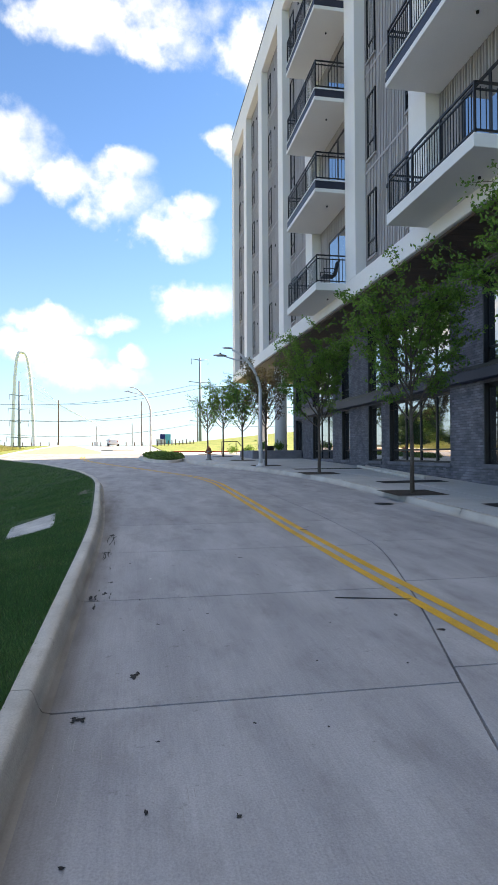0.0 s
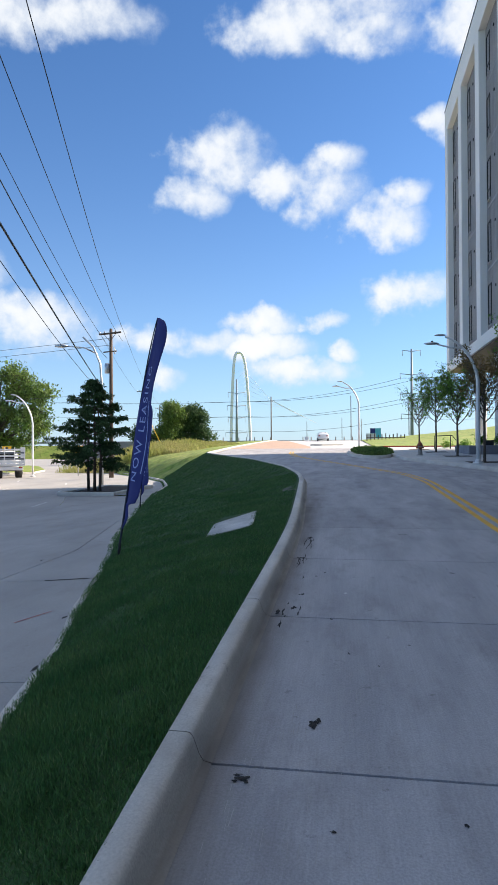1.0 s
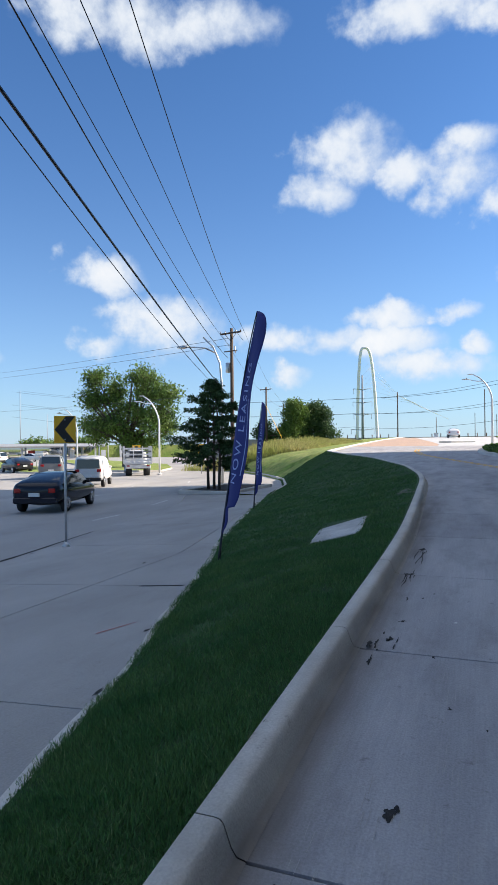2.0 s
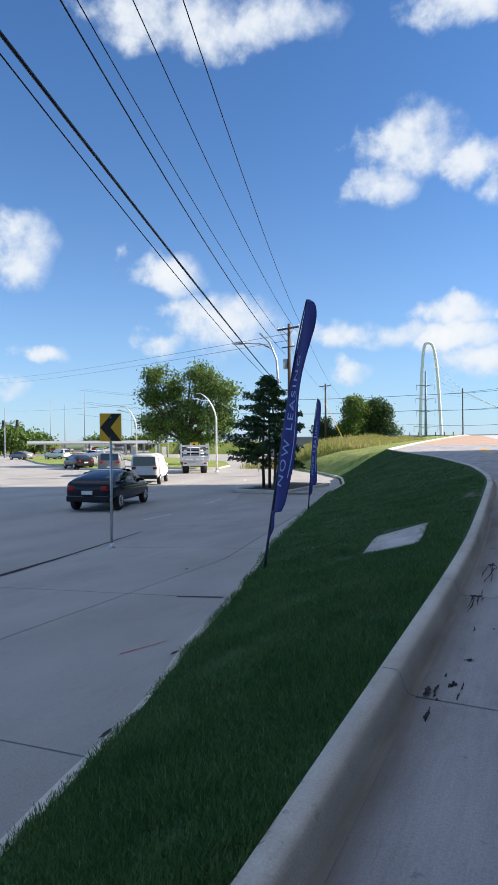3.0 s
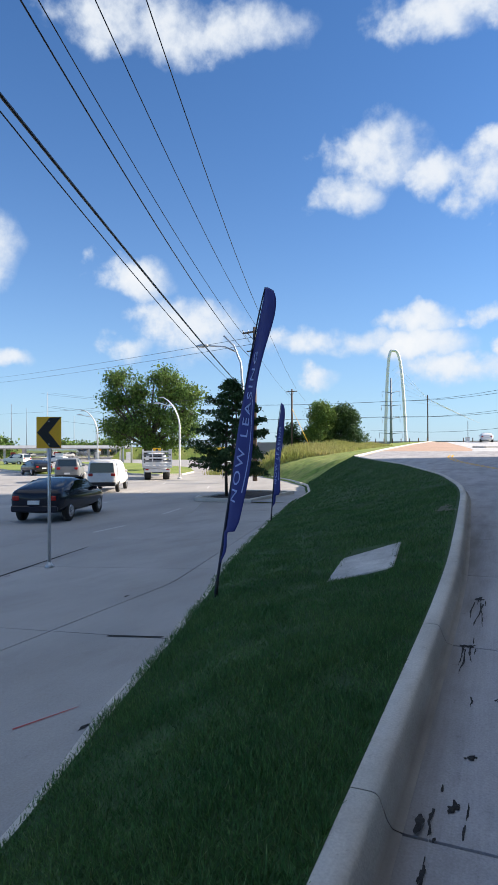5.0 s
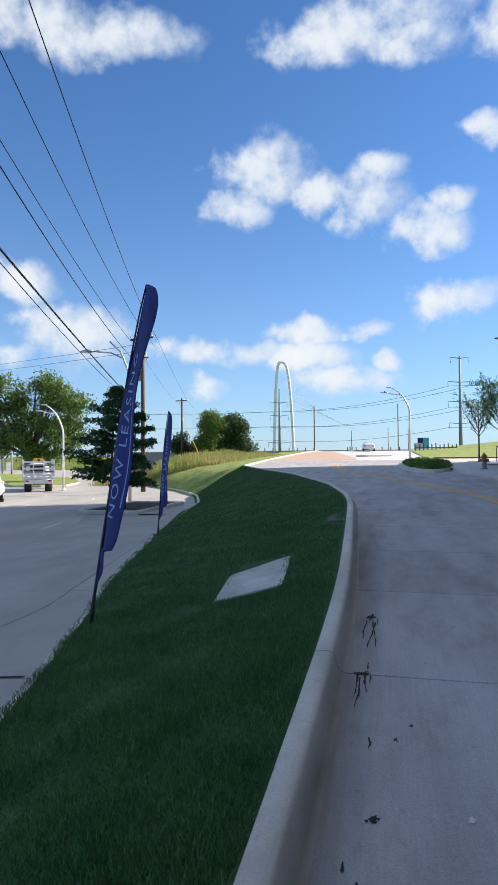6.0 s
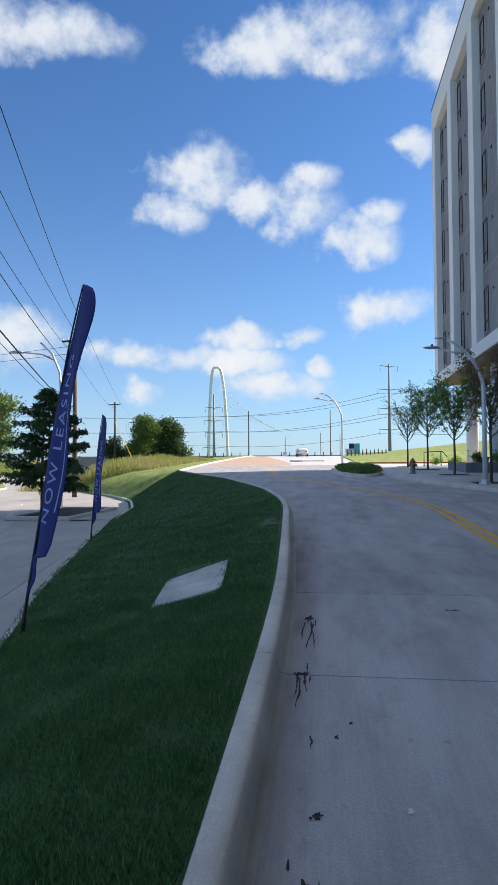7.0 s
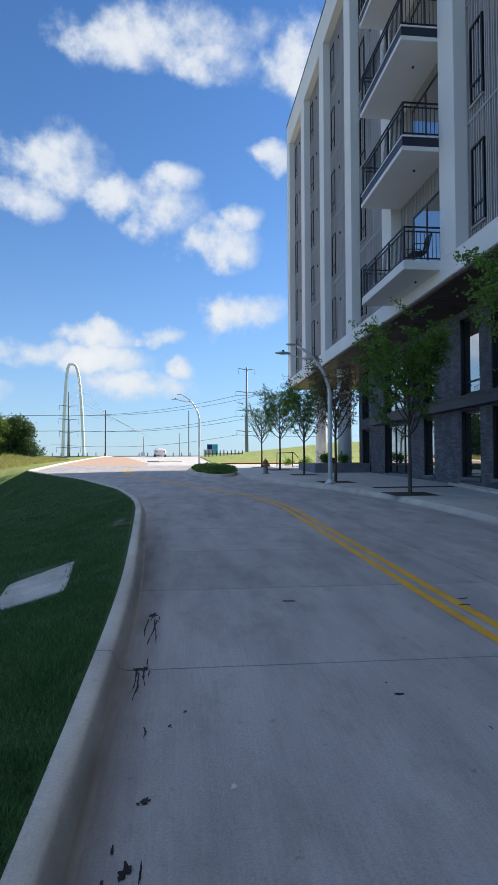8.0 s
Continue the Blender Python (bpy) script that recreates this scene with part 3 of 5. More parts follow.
# tar blots, cracks and lids
TARS = [(-.75, 4.2, .055, .09), (-1.055, 3.63, .07, .05), (-1.05, 6.38, .045, .07), (-1.10, 9.92, .075, .12), (-1.12, 8.53, .085, .07), (-1.0, 6.85, .045, .05), (1.76, 4.75, .06, .055), (1.55, 5.2, .035, .05),
        (-.3, 2.6, .02, .03), (-.62, 3.3, .02, .02), (-.7, 6.1, .02, .04), (2.1, 10.2, .1, .05), (.29, 10.3, .12, .04), (2.03, 9.97, .12, .05), (.6, 7.9, .06, .03), (-.9, 7.6, .02, .03), (-.55, 5.3, .02, .03), (-1.12, 5.9, .02, .15)]
for i, (x, y, a, b) in enumerate(TARS):
    r = random.Random(i)
    patch("tar_stain", blot(x, y, a * .42, b * .42, i, 24, .5), rz2, TAR)
    for k in range(5):
        patch("tar_stain", blot(x + r.uniform(-.6, .6) * a, y + r.uniform(-.6, .6) * b, a * r.uniform(.1, .26), b * r.uniform(.1, .28), 500 + i * 7 + k, 14, .5), rz2, TAR, lift=.0045 + .0005 * k)
    if i in (2, 3, 4):
        for k in range(3):
            r = random.Random(40 + i * 7 + k)
            patch("tar_stain", blot(x + r.uniform(-.07, .07), y + r.uniform(-.2, .16), .005, r.uniform(.03, .09), 90 + i * 9 + k), rz2, TAR)


def drip(x, y, length, seed):
    """A wandering run of tar from a splash, thinning out as it goes."""
    r = random.Random(seed)
    left, right, w, px = [], [], r.uniform(.0035, .006), x
    for k in range(9):
        px += r.uniform(-.014, .014)
        ww = w * (1.15 - k / 8) * r.uniform(.6, 1.3)
        left.append((px - ww, y - length * k / 8))
        right.append((px + ww, y - length * k / 8))
    patch("tar_stain", left + right[::-1], rz2, TAR, lift=.005)


for i, (x, y, ln) in enumerate(((-1.13, 9.8, .55), (-1.09, 9.8, .75), (-1.06, 9.75, .7), (-1.17, 8.5, .4), (-1.13, 8.45, .5), (-1.10, 8.5, .3), (-1.05, 6.45, .12), (-1.12, 6.35, .2), (-1.06, 7.6, .15))):
    drip(x, y, ln, 300 + i)
for i in range(14):
    r = random.Random(700 + i)
    patch("tar_stain", blot(r.uniform(-1.15, 1.6), r.uniform(1.2, 9), r.uniform(.005, .013), r.uniform(.008, .02), 720 + i, 10, .5), rz2, TAR, lift=.0042)
rng = np.random.default_rng(41)
n = 190
bx, by = rng.uniform(-1.16, -.45, n), rng.uniform(1.0, 11.0, n)
by = np.where(rng.random(n) < .5, 4.2 + rng.normal(0, .9, n), by)
ln, wd, lean = rng.uniform(.05, .18, n), rng.uniform(.0015, .0035, n), rng.uniform(-.05, .05, n)
bz0, bz1 = np.array([road_z(v) for v in by]) + .0035, np.array([road_z(v) for v in by + ln]) + .0035
tagged(quads("brush_marks", np.stack([np.stack([bx, by, bz0], 1), np.stack([bx + wd, by, bz0], 1), np.stack([bx + wd + lean * ln, by + ln, bz1], 1), np.stack([bx + lean * ln, by + ln, bz1], 1)], 1), APRON, label="pale scrape marks along the concrete gutter"), category="scrape marks", kind="stuff")
patch("tar_seam", [(1.19, 5.83), (1.9, 5.655), (1.92, 5.68), (1.2, 5.87)], rz2, TAR)
patch("litter_scrap", blot(-.577, 6.93, .018, .02, 77), rz2, LANE, lift=.006)
patch("leaf_in_gutter", blot(-1.17, 6.2, .02, .06, 78), rz2, TAR, lift=.02)
patch("drain_lid", [(4.76 + .22 * math.cos(a * .3927), 13.16 + .22 * math.sin(a * .3927)) for a in range(16)], rz2, BLACK)
patch("tar_seam", [(-4.9, 9.13), (-4.25, 9.2), (-4.24, 9.26), (-4.9, 9.19)], sz2, TAR)
patch("red_mark", [(-4.1, 6.92), (-3.9, 7.38), (-3.88, 7.4), (-4.08, 6.91)], sz2, REDTRIM)
for i, (x, y) in enumerate(((-9.3, 12.2), (-10.2, 15.4), (-11.0, 17.9), (-3.6, 7.1), (-3.1, 5.5), (-5.9, 11.0))):
    patch("tar_stain", blot(x, y, .02, .07, 200 + i), sz2, TAR)
patch("tar_seam", [(gutter_street(y) + .02 * math.sin(y * 3), y) for y in np.arange(8, 16, .25)] + [(gutter_street(y) + .035 + .015 * math.sin(y * 5), y) for y in np.arange(16, 8, -.5)], sz2, TAR)

# three near-black bands laid across the pavement
for y, w in ((16.9, .75), (23.6, .6), (11.3, .6)):
    patch("dark_paver_band", [(right_x(y) + .9, y - w / 2), (8.3, y - w / 2 + .25), (8.3, y + w / 2 + .25), (right_x(y) + .9, y + w / 2)], lambda px, py: road_z(py) + .158, JOINT, lift=.002)
for x0, y0, x1, y1 in ((8.35, 24.5, 7.7, 18.2), (8.6, 24.2, 8.1, 18.0)):
    tagged(pipe("ramp_edge", [(x0, y0, road_z(y0) + .2), (x1, y1, road_z(y1) + .2)], .075, KERB, n=4), kind="structure")

# concrete pad set in the bank
for i in range(6):
    r = random.Random(60 + i)
    patch("thin_turf", blot(-2.0 + r.uniform(-.2, .16), 16.2 + r.uniform(-.75, .75), r.uniform(.04, .11), r.uniform(.1, .26), 31 + i, 18, .5), lambda px, py: on_bank(px, py), DRY, lift=.010 + .001 * i)
pad = [(-2.28, 12.62), (-3.0, 12.0), (-2.87, 10.76), (-2.12, 11.0)]
bm = bmesh.new()
lo = [bm.verts.new((x, y, on_bank(x, y) - .12)) for x, y in pad]
hi = [bm.verts.new((x, y, on_bank(x, y) + .015)) for x, y in pad]
bm.faces.new(hi)
for i in range(4):
    bm.faces.new((lo[i], lo[(i + 1) % 4], hi[(i + 1) % 4], hi[i]))
bmesh.ops.bevel(bm, geom=bm.edges[:], offset=.012, segments=1, affect="EDGES")
tagged(part("concrete_pad", bm, PAD), "weathered square concrete utility pad set in the grass bank", "utility pad")


def blades(name, count, ylo, yhi, tall, wide, seed, material, bare=-.15):
    rng = np.random.default_rng(seed)
    y = rng.uniform(ylo, yhi, count)
    u = rng.uniform(-.012, .985, count)
    bx, gx = np.array([bank_x(v) for v in y]), np.array([gutter_x(v) - .2 for v in y])
    lo_z = np.array([street_z(v) for v in bx])
    hi_z = np.array([road_z(v) + .13 for v in y])
    x = bx + u * (gx - bx)
    z = lo_z + (hi_z - lo_z) * u + (.05 + swell(x, y)) * np.sin(np.pi * np.clip(u, 0, 1))
    inside = (x > -3.0) & (x < -2.15) & (y > 10.8) & (y < 12.55) & (np.abs(x + 2.56 - (y - 11.6) * -.1) < rng.uniform(.3, .42, count))
    inside |= ((x + 2.0) / .28) ** 2 + ((y - 16.2) / .9) ** 2 < rng.uniform(-.4, .9, count)
    if bare:
        tuft = np.sin(x * 5.1 + 2 * np.sin(y * 2.3)) * np.sin(y * 4.3 + x) + .6 * np.sin(x * 11 + y * 3) * np.sin(y * 9)
        inside |= tuft < rng.uniform(-2.2, bare, count)
    x, y, z = x[~inside], y[~inside], z[~inside]
    n = len(x)
    a, lean, turn = rng.uniform(0, 6.283, n), rng.uniform(.1, .9, n), rng.uniform(0, 6.283, n)
    patchy = .8 + .3 * np.sin(x * 2.1 + np.sin(y * 1.3) * 2) * np.sin(y * 1.7) + .22 * np.sin(x * 7.3 + y * 2.0) * np.sin(y * 6.1 - x * 2)
    h, w = rng.uniform(.5, 1.15, n) * tall * patchy, rng.uniform(.6, 1.2, n) * wide
    side = np.stack([np.cos(a), np.sin(a), np.zeros(n)], 1) * w[:, None] / 2
    base = np.stack([x, y, z - .004], 1)
    tip = base + np.stack([np.cos(turn) * h * lean, np.sin(turn) * h * lean, h * (1 - .35 * lean)], 1)
    return tagged(quads(name, np.stack([base - side, base + side, tip + side * .25, tip - side * .25], 1), material, label="mown green grass blades on the roadside bank"), category="grass", kind="stuff")


blades("grass", 170000, .5, 11, .06, .0068, 5, BLADE)
blades("grass", 90000, 11, 21, .06, .009, 6, BLADE)
blades("grass", 60000, 21, 42, .07, .016, 7, BLADE)
blades("grass", 9000, .5, 14, .07, .006, 8, PALEBLADE, bare=.7)
blades("grass", 4500, 14, 34, .075, .011, 9, PALEBLADE, bare=.7)

# ---- apartment building ----
FX, WX, PX = 6.8, 7.2, 8.9
building = thing("apartment_building", (16, 20, 0), "white stucco apartment block over a charcoal brick ground floor", "building")
building.location = (0, 0, 0)
slab("storeys", (WX + .03, -14, 7.2, 26, 48.0, 25.9), CLAD, building)
slab("parapet", (FX, -14, 24.6, 26.2, 48.2, 26.3), STUCCO, building, bevel=.02)
slab("parapet_cap", (FX - .03, -14.03, 26.3, 26.2, 48.23, 26.36), NAVY, building)
slab("podium_band", (FX, -14, 7.0, 26, 48.2, 7.65), STUCCO, building, bevel=.02)
slab("soffit", (FX + .12, -13.9, 6.94, 26, 48.1, 6.99), SOFFIT, building)
for k in range(80):
    slab("soffit_board", (FX + .14, 6 + k * .39, 6.925, PX, 6.375 + k * .39, 6.938), SOFFIT, building)
PIERS = [48.2 - 5.35 * k for k in range(12)]
pier_me = slab("pier", (0, -1.05, 7.64, .42, 0, 24.65), STUCCO, building, bevel=.012)
pier_me.location = (FX, PIERS[0], 0)
for y in PIERS[1:]:
    share("pier", pier_me.data, building, (FX, y, 0))
slab("end_wall", (FX + .02, 48.0, 7.65, 26, 48.18, 24.65), STUCCO, building)

# ribbed siding, a bay at a time
for k in range(11):
    y1, y0 = PIERS[k] - 1.05, PIERS[k + 1]
    bm = bmesh.new()
    y = y0
    while y < y1 - .02:
        box(bm, WX - .022, y, 7.65, WX + .035, min(y + .055, y1), 24.6)
        y += .105 if int(y * 10) % 3 else .16
    part("ribbed_siding", bm, CLAD, building)
    for f in range(1, 5):
        slab("floor_trim", (WX - .03, y0, 7.75 + 3.4 * f, WX + .03, y1, 7.83 + 3.4 * f), CLAD, building)


def tall_window(y1, z0, wide=.74, high=2.2):
    w = new("window")
    w.parent = building
    w.location = (WX - .03, y1, z0)
    bm = bmesh.new()
    for d in ((-.03, -wide, 0, .06, -wide + .06, high), (-.03, -.06, 0, .06, 0, high), (-.03, -wide + .06, 0, .06, -.06, .06), (-.03, -wide + .06, high - .06, .06, -.06, high), (-.025, -wide + .06, .5, .06, -.06, .56)):
        box(bm, *d)
    part("window_frame", bm, BLACK, w)
    slab("pane", (.02, -wide + .05, .05, .04, -.05, .52), GLASSDARK, w)
    slab("pane", (.02, -wide + .05, .53, .04, -.05, high - .05), GLASSDARK, w)
    slab("sill", (-.05, -wide - .02, -.07, .05, .02, -.005), CLAD, w)
    return w


for k in (0, 1, 2, 3, 5, 7, 8):
    for f in range(5):
        tall_window(PIERS[k] - 1.05 - .28, 8.15 + 3.4 * f)
        if k in (3, 5):
            tall_window(PIERS[k + 1] + .95, 8.15 + 3.4 * f, .7, 2.2)
        v = slab("vent", (WX - .07, PIERS[k] - 3.1, 9.9 + 3.4 * f, WX - .02, PIERS[k] - 2.98, 10.03 + 3.4 * f), BLACK, building, bevel=.01)


def rail_meshes():
    bm = bmesh.new()
    box(bm, -.008, -.008, .07, .008, .008, .93)
    p = part("picket", bm, BLACK)
    bm = bmesh.new()
    box(bm, -.022, -.022, 0, .022, .022, 1.03)
    q = part("post", bm, BLACK)
    meshes = p.data, q.data
    bpy.data.objects.remove(p), bpy.data.objects.remove(q)
    return meshes


PICKET, POST = rail_meshes()


def balcony(y0, y1, zb, banded, chair=False):
    """A projecting balcony; zb is the slab's underside."""
    b = new("balcony")
    b.parent = building
    x0 = 5.67
    if banded:
        slab("slab_edge", (x0, y0, zb, WX, y1, zb + .14), STUCCO, b, bevel=.01)
        slab("dark_fascia", (x0 + .02, y0 + .02, zb + .141, WX, y1 - .02, zb + .42), NAVY, b, "dark blue fascia board")
        slab("deck", (x0, y0, zb + .421, WX, y1, zb + .47), STUCCO, b)
        zt = zb + .47
    else:
        slab("slab_edge", (x0, y0, zb, WX, y1, zb + .28), STUCCO, b, bevel=.01)
        zt = zb + .28
    xr, yn, yf = x0 + .06, y0 + .06, y1 - .06
    for z, h in ((.06, .035), (.86, .03), (.99, .045)):
        slab("rail", (xr - .02, yn, zt + z, xr + .02, yf, zt + z + h), BLACK, b)
        slab("rail", (xr + .02, yn - .02, zt + z, WX - .05, yn + .02, zt + z + h), BLACK, b)
        slab("rail", (xr + .02, yf - .02, zt + z, WX - .05, yf + .02, zt + z + h), BLACK, b)
    n = int((yf - yn) / .115)
    for i in range(1, n):
        share("picket", PICKET, b, (xr, yn + (yf - yn) * i / n, zt))
    m = int((WX - xr) / .115)
    for i in range(1, m):
        share("picket", PICKET, b, (xr + (WX - xr) * i / m, yn, zt))
        share("picket", PICKET, b, (xr + (WX - xr) * i / m, yf, zt))
    for i in range(4):
        share("post", POST, b, (xr, yn + (yf - yn) * i / 3, zt))
    # sliding door behind
    d = new("sliding_door")
    d.parent = building
    bm = bmesh.new()
    ya, yb = y0 + .6, y0 + 3.0
    for q in ((WX - .06, ya, zt, WX + .05, ya + .08, zt + 2.5), (WX - .06, yb - .08, zt, WX + .05, yb, zt + 2.5), (WX - .06, ya, zt + 2.42, WX + .05, yb, zt + 2.5), (WX - .06, (ya + yb) / 2 - .05, zt, WX + .05, (ya + yb) / 2 + .05, zt + 2.42), (WX - .06, ya, zt, WX + .05, yb, zt + .07)):
        box(bm, *q)
    part("door_frame", bm, BLACK, d)
    slab("pane", (WX - .045, ya + .08, zt + .07, WX - .03, (ya + yb) / 2 - .05, zt + 2.42), GLASS, d)
    slab("pane", (WX - .045, (ya + yb) / 2 + .05, zt + .07, WX - .03, yb - .08, zt + 2.42), GLASS, d)
    pipe("downlight", [(6.5, y0 + 1.2, zb - .05), (6.5, y0 + 1.2, zb + .01)], .035, BLACK, b)
    return b, zt


for f in range(5):
    zb = 7.37 if f == 0 else 10.95 + 3.36 * (f - 1)
    balcony(21.46, 25.72, zb, f > 0)
    balcony(10.8, 15.02, zb, f > 0)

chair = thing("patio_chair", (6.35, 22.1, 7.66), "black metal patio chair on the lowest balcony", "chair")
for s in (-.24, .24):
    pipe("leg", [(-.22, s, 0), (-.2, s, .4), (-.24, s, .62)], .014, BLACK, chair)
    pipe("leg", [(.24, s, 0), (.22, s, .4)], .014, BLACK, chair)
    pipe("armrest", [(-.24, s, .62), (.1, s, .64), (.26, s, .6)], .016, BLACK, chair)
slab("seat", (-.24, -.24, .38, .24, .24, .42), BLACK, chair, bevel=.01)
bm = bmesh.new()
tube(bm, [(.24, -.24, .4), (.38, -.24, 1.0), (.38, .24, 1.0), (.24, .24, .4)], .014, 6)
for i in range(7):
    y = -.2 + i * .066
    tube(bm, [(.245, y, .42), (.375, y, .99)], .009, 5)
part("backrest", bm, BLACK, chair)

# brick ground floor with its openings
WINDOWS = [(35.2, 36.7, 1), (29.5, 33.0, 3), (27.05, 28.1, 1), (23.3, 24.7, 1), (17.8, 22.5, 4), (11.4, 15.9, 4), (6.0, 10.0, 3)]
Z_OPEN = [(1.12, 3.42), (3.98, 6.65)]
END = 37.3
cuts = [-14] + [v for a, b, _ in sorted(WINDOWS) for v in (a, b)] + [END]
for i in range(0, len(cuts), 2):
    slab("brick_backing", (PX, cuts[i], -2.5, PX + .45, cuts[i + 1], 6.94), MORTAR, building)
for a, b, _ in WINDOWS:
    slab("brick_backing", (PX, a, -2.5, PX + .45, b, Z_OPEN[0][0]), MORTAR, building)
    slab("brick_backing", (PX, a, Z_OPEN[0][1], PX + .45, b, Z_OPEN[1][0]), MORTAR, building)
    slab("brick_backing", (PX, a, Z_OPEN[1][1], PX + .45, b, 6.94), MORTAR, building)
slab("inner_wall", (PX + 3.2, -14, -2, PX + 3.3, END, 6.9), FARGREY, building)
slab("inner_end", (PX + .45, END - .1, -2, 26, END, 6.93), BRICK, building)
slab("inner_floor", (PX + .46, -14, .2, PX + 3.2, END - .1, .6), WALKWAY, building)
slab("back_wall", (25.6, -14, -2, 26, END, 7.0), BRICK, building)
for a, b, n in WINDOWS:
    for z0, z1 in Z_OPEN:
        w = new("window")
        w.parent = building
        bm = bmesh.new()
        x = PX + .13
        box(bm, x, a, z0, x + .09, a + .09, z1), box(bm, x, b - .09, z0, x + .09, b, z1)
        box(bm, x, a + .09, z0, x + .09, b - .09, z0 + .08), box(bm, x, a + .09, z1 - .1, x + .09, b - .09, z1)
        for i in range(1, n):
            y = a + (b - a) * i / n
            box(bm, x + .004, y - .035, z0 + .08, x + .085, y + .035, z1 - .1)
        box(bm, x + .008, a + .09, z0 + .42, x + .08, b - .09, z0 + .48)
        part("window_frame", bm, BLACK, w)
        for i in range(n):
            slab("pane", (x + .04, a + (b - a) * i / n + .03, z0 + .06, x + .05, a + (b - a) * (i + 1) / n - .03, z1 - .08), GLASS, w)
        slab("reveal", (PX - .005, b - .05, z0, PX + .128, b - .002, z1), BLACK, w)
    slab("window_sill", (PX - .07, a - .06, Z_OPEN[0][0] - .1, PX + .12, b + .06, Z_OPEN[0][0] + .02), BRICK, building, bevel=.01)
slab("canopy_ledge", (PX - .32, 5, 3.5, PX + .01, 34.2, 3.86), NAVY, building, "dark metal ledge over the shop windows", bevel=.02)
slab("canopy_lip", (PX - .34, 5, 3.80, PX - .325, 34.2, 3.9), BLACK, building)


def brickwork():
    r = random.Random(3)
    near, rest_v, rest_f = [], [], []
    row = 0
    z = -.1
    while z < 6.9:
        y = -2 + (.12 if row % 2 else 0)
        while y < END - .02:
            y1 = min(y + .232, END)
            spans = [(y, y1)]
            for a, b, _ in WINDOWS:
                for z0, z1 in Z_OPEN:
                    if z + .068 > z0 and z < z1:
                        spans = [s for p, q in spans for s in ((p, min(q, a)), (max(p, b), q)) if s[1] - s[0] > .03]
            for p, q in spans:
                d = .012 + r.uniform(-.003, .004)
                if 15.95 < p and q < 17.75 and .55 < z < 3.4 and len(near) < 295:
                    near.append((p, q, z, d))
                else:
                    i = len(rest_v)
                    e = .005
                    rest_v += [(PX, p, z), (PX, q, z), (PX, q, z + .068), (PX, p, z + .068), (PX - d, p + e, z + e), (PX - d, q - e, z + e), (PX - d, q - e, z + .068 - e), (PX - d, p + e, z + .068 - e)]
                    rest_f += [(i + 4, i + 7, i + 6, i + 5), (i, i + 4, i + 5, i + 1), (i + 3, i + 2, i + 6, i + 7), (i, i + 3, i + 7, i + 4), (i + 1, i + 5, i + 6, i + 2)]
            y += .243
        z += .078
        row += 1
    tagged(mesh_ob("brickwork", rest_v, rest_f, BRICK, building), kind="stuff")
    return near


NEAR_BRICKS = brickwork()

# round columns and planter under the far end
for x, y in ((8.3, 38.2), (8.8, 46.3), (15, 46.3), (15, 39)):
    pipe("column", [(x, y, road_z(y)), (x, y, 6.95)], .39, STUCCO, building, n=24)
bm = bmesh.new()
box(bm, 5.9, 35.2, .9, 8.85, 35.45, 1.62, .02), box(bm, 5.9, 39.3, .9, 9.0, 39.55, 1.62, .02), box(bm, 5.9, 35.45, .9, 6.15, 39.3, 1.62, .02), box(bm, 6.15, 35.45, .9, 8.85, 39.3, 1.5)
tagged(part("planter_wall", bm, BRICK), "low charcoal brick planter beside the columns", "planter")
# ---- trees ----
def leaf_cloud(centres, rng, per, spread, size, droop=0.0):
    """Leaf quads scattered round twig points."""
    c = np.repeat(np.asarray(centres), per, axis=0)
    n = len(c)
    c = c + np.clip(rng.normal(0, 1, (n, 3)), -1.6, 1.6) * np.array(spread)
    a = rng.normal(0, 1, (n, 3))
    a[:, 2] -= droop
    a /= np.linalg.norm(a, axis=1)[:, None]
    b = np.cross(a, rng.normal(0, 1, (n, 3)))
    b /= np.linalg.norm(b, axis=1)[:, None]
    s = rng.uniform(.6, 1.25, n)[:, None] * size
    return np.stack([c, c + a * s * .5 + b * s * .28, c + a * s, c + a * s * .5 - b * s * .28], 1)


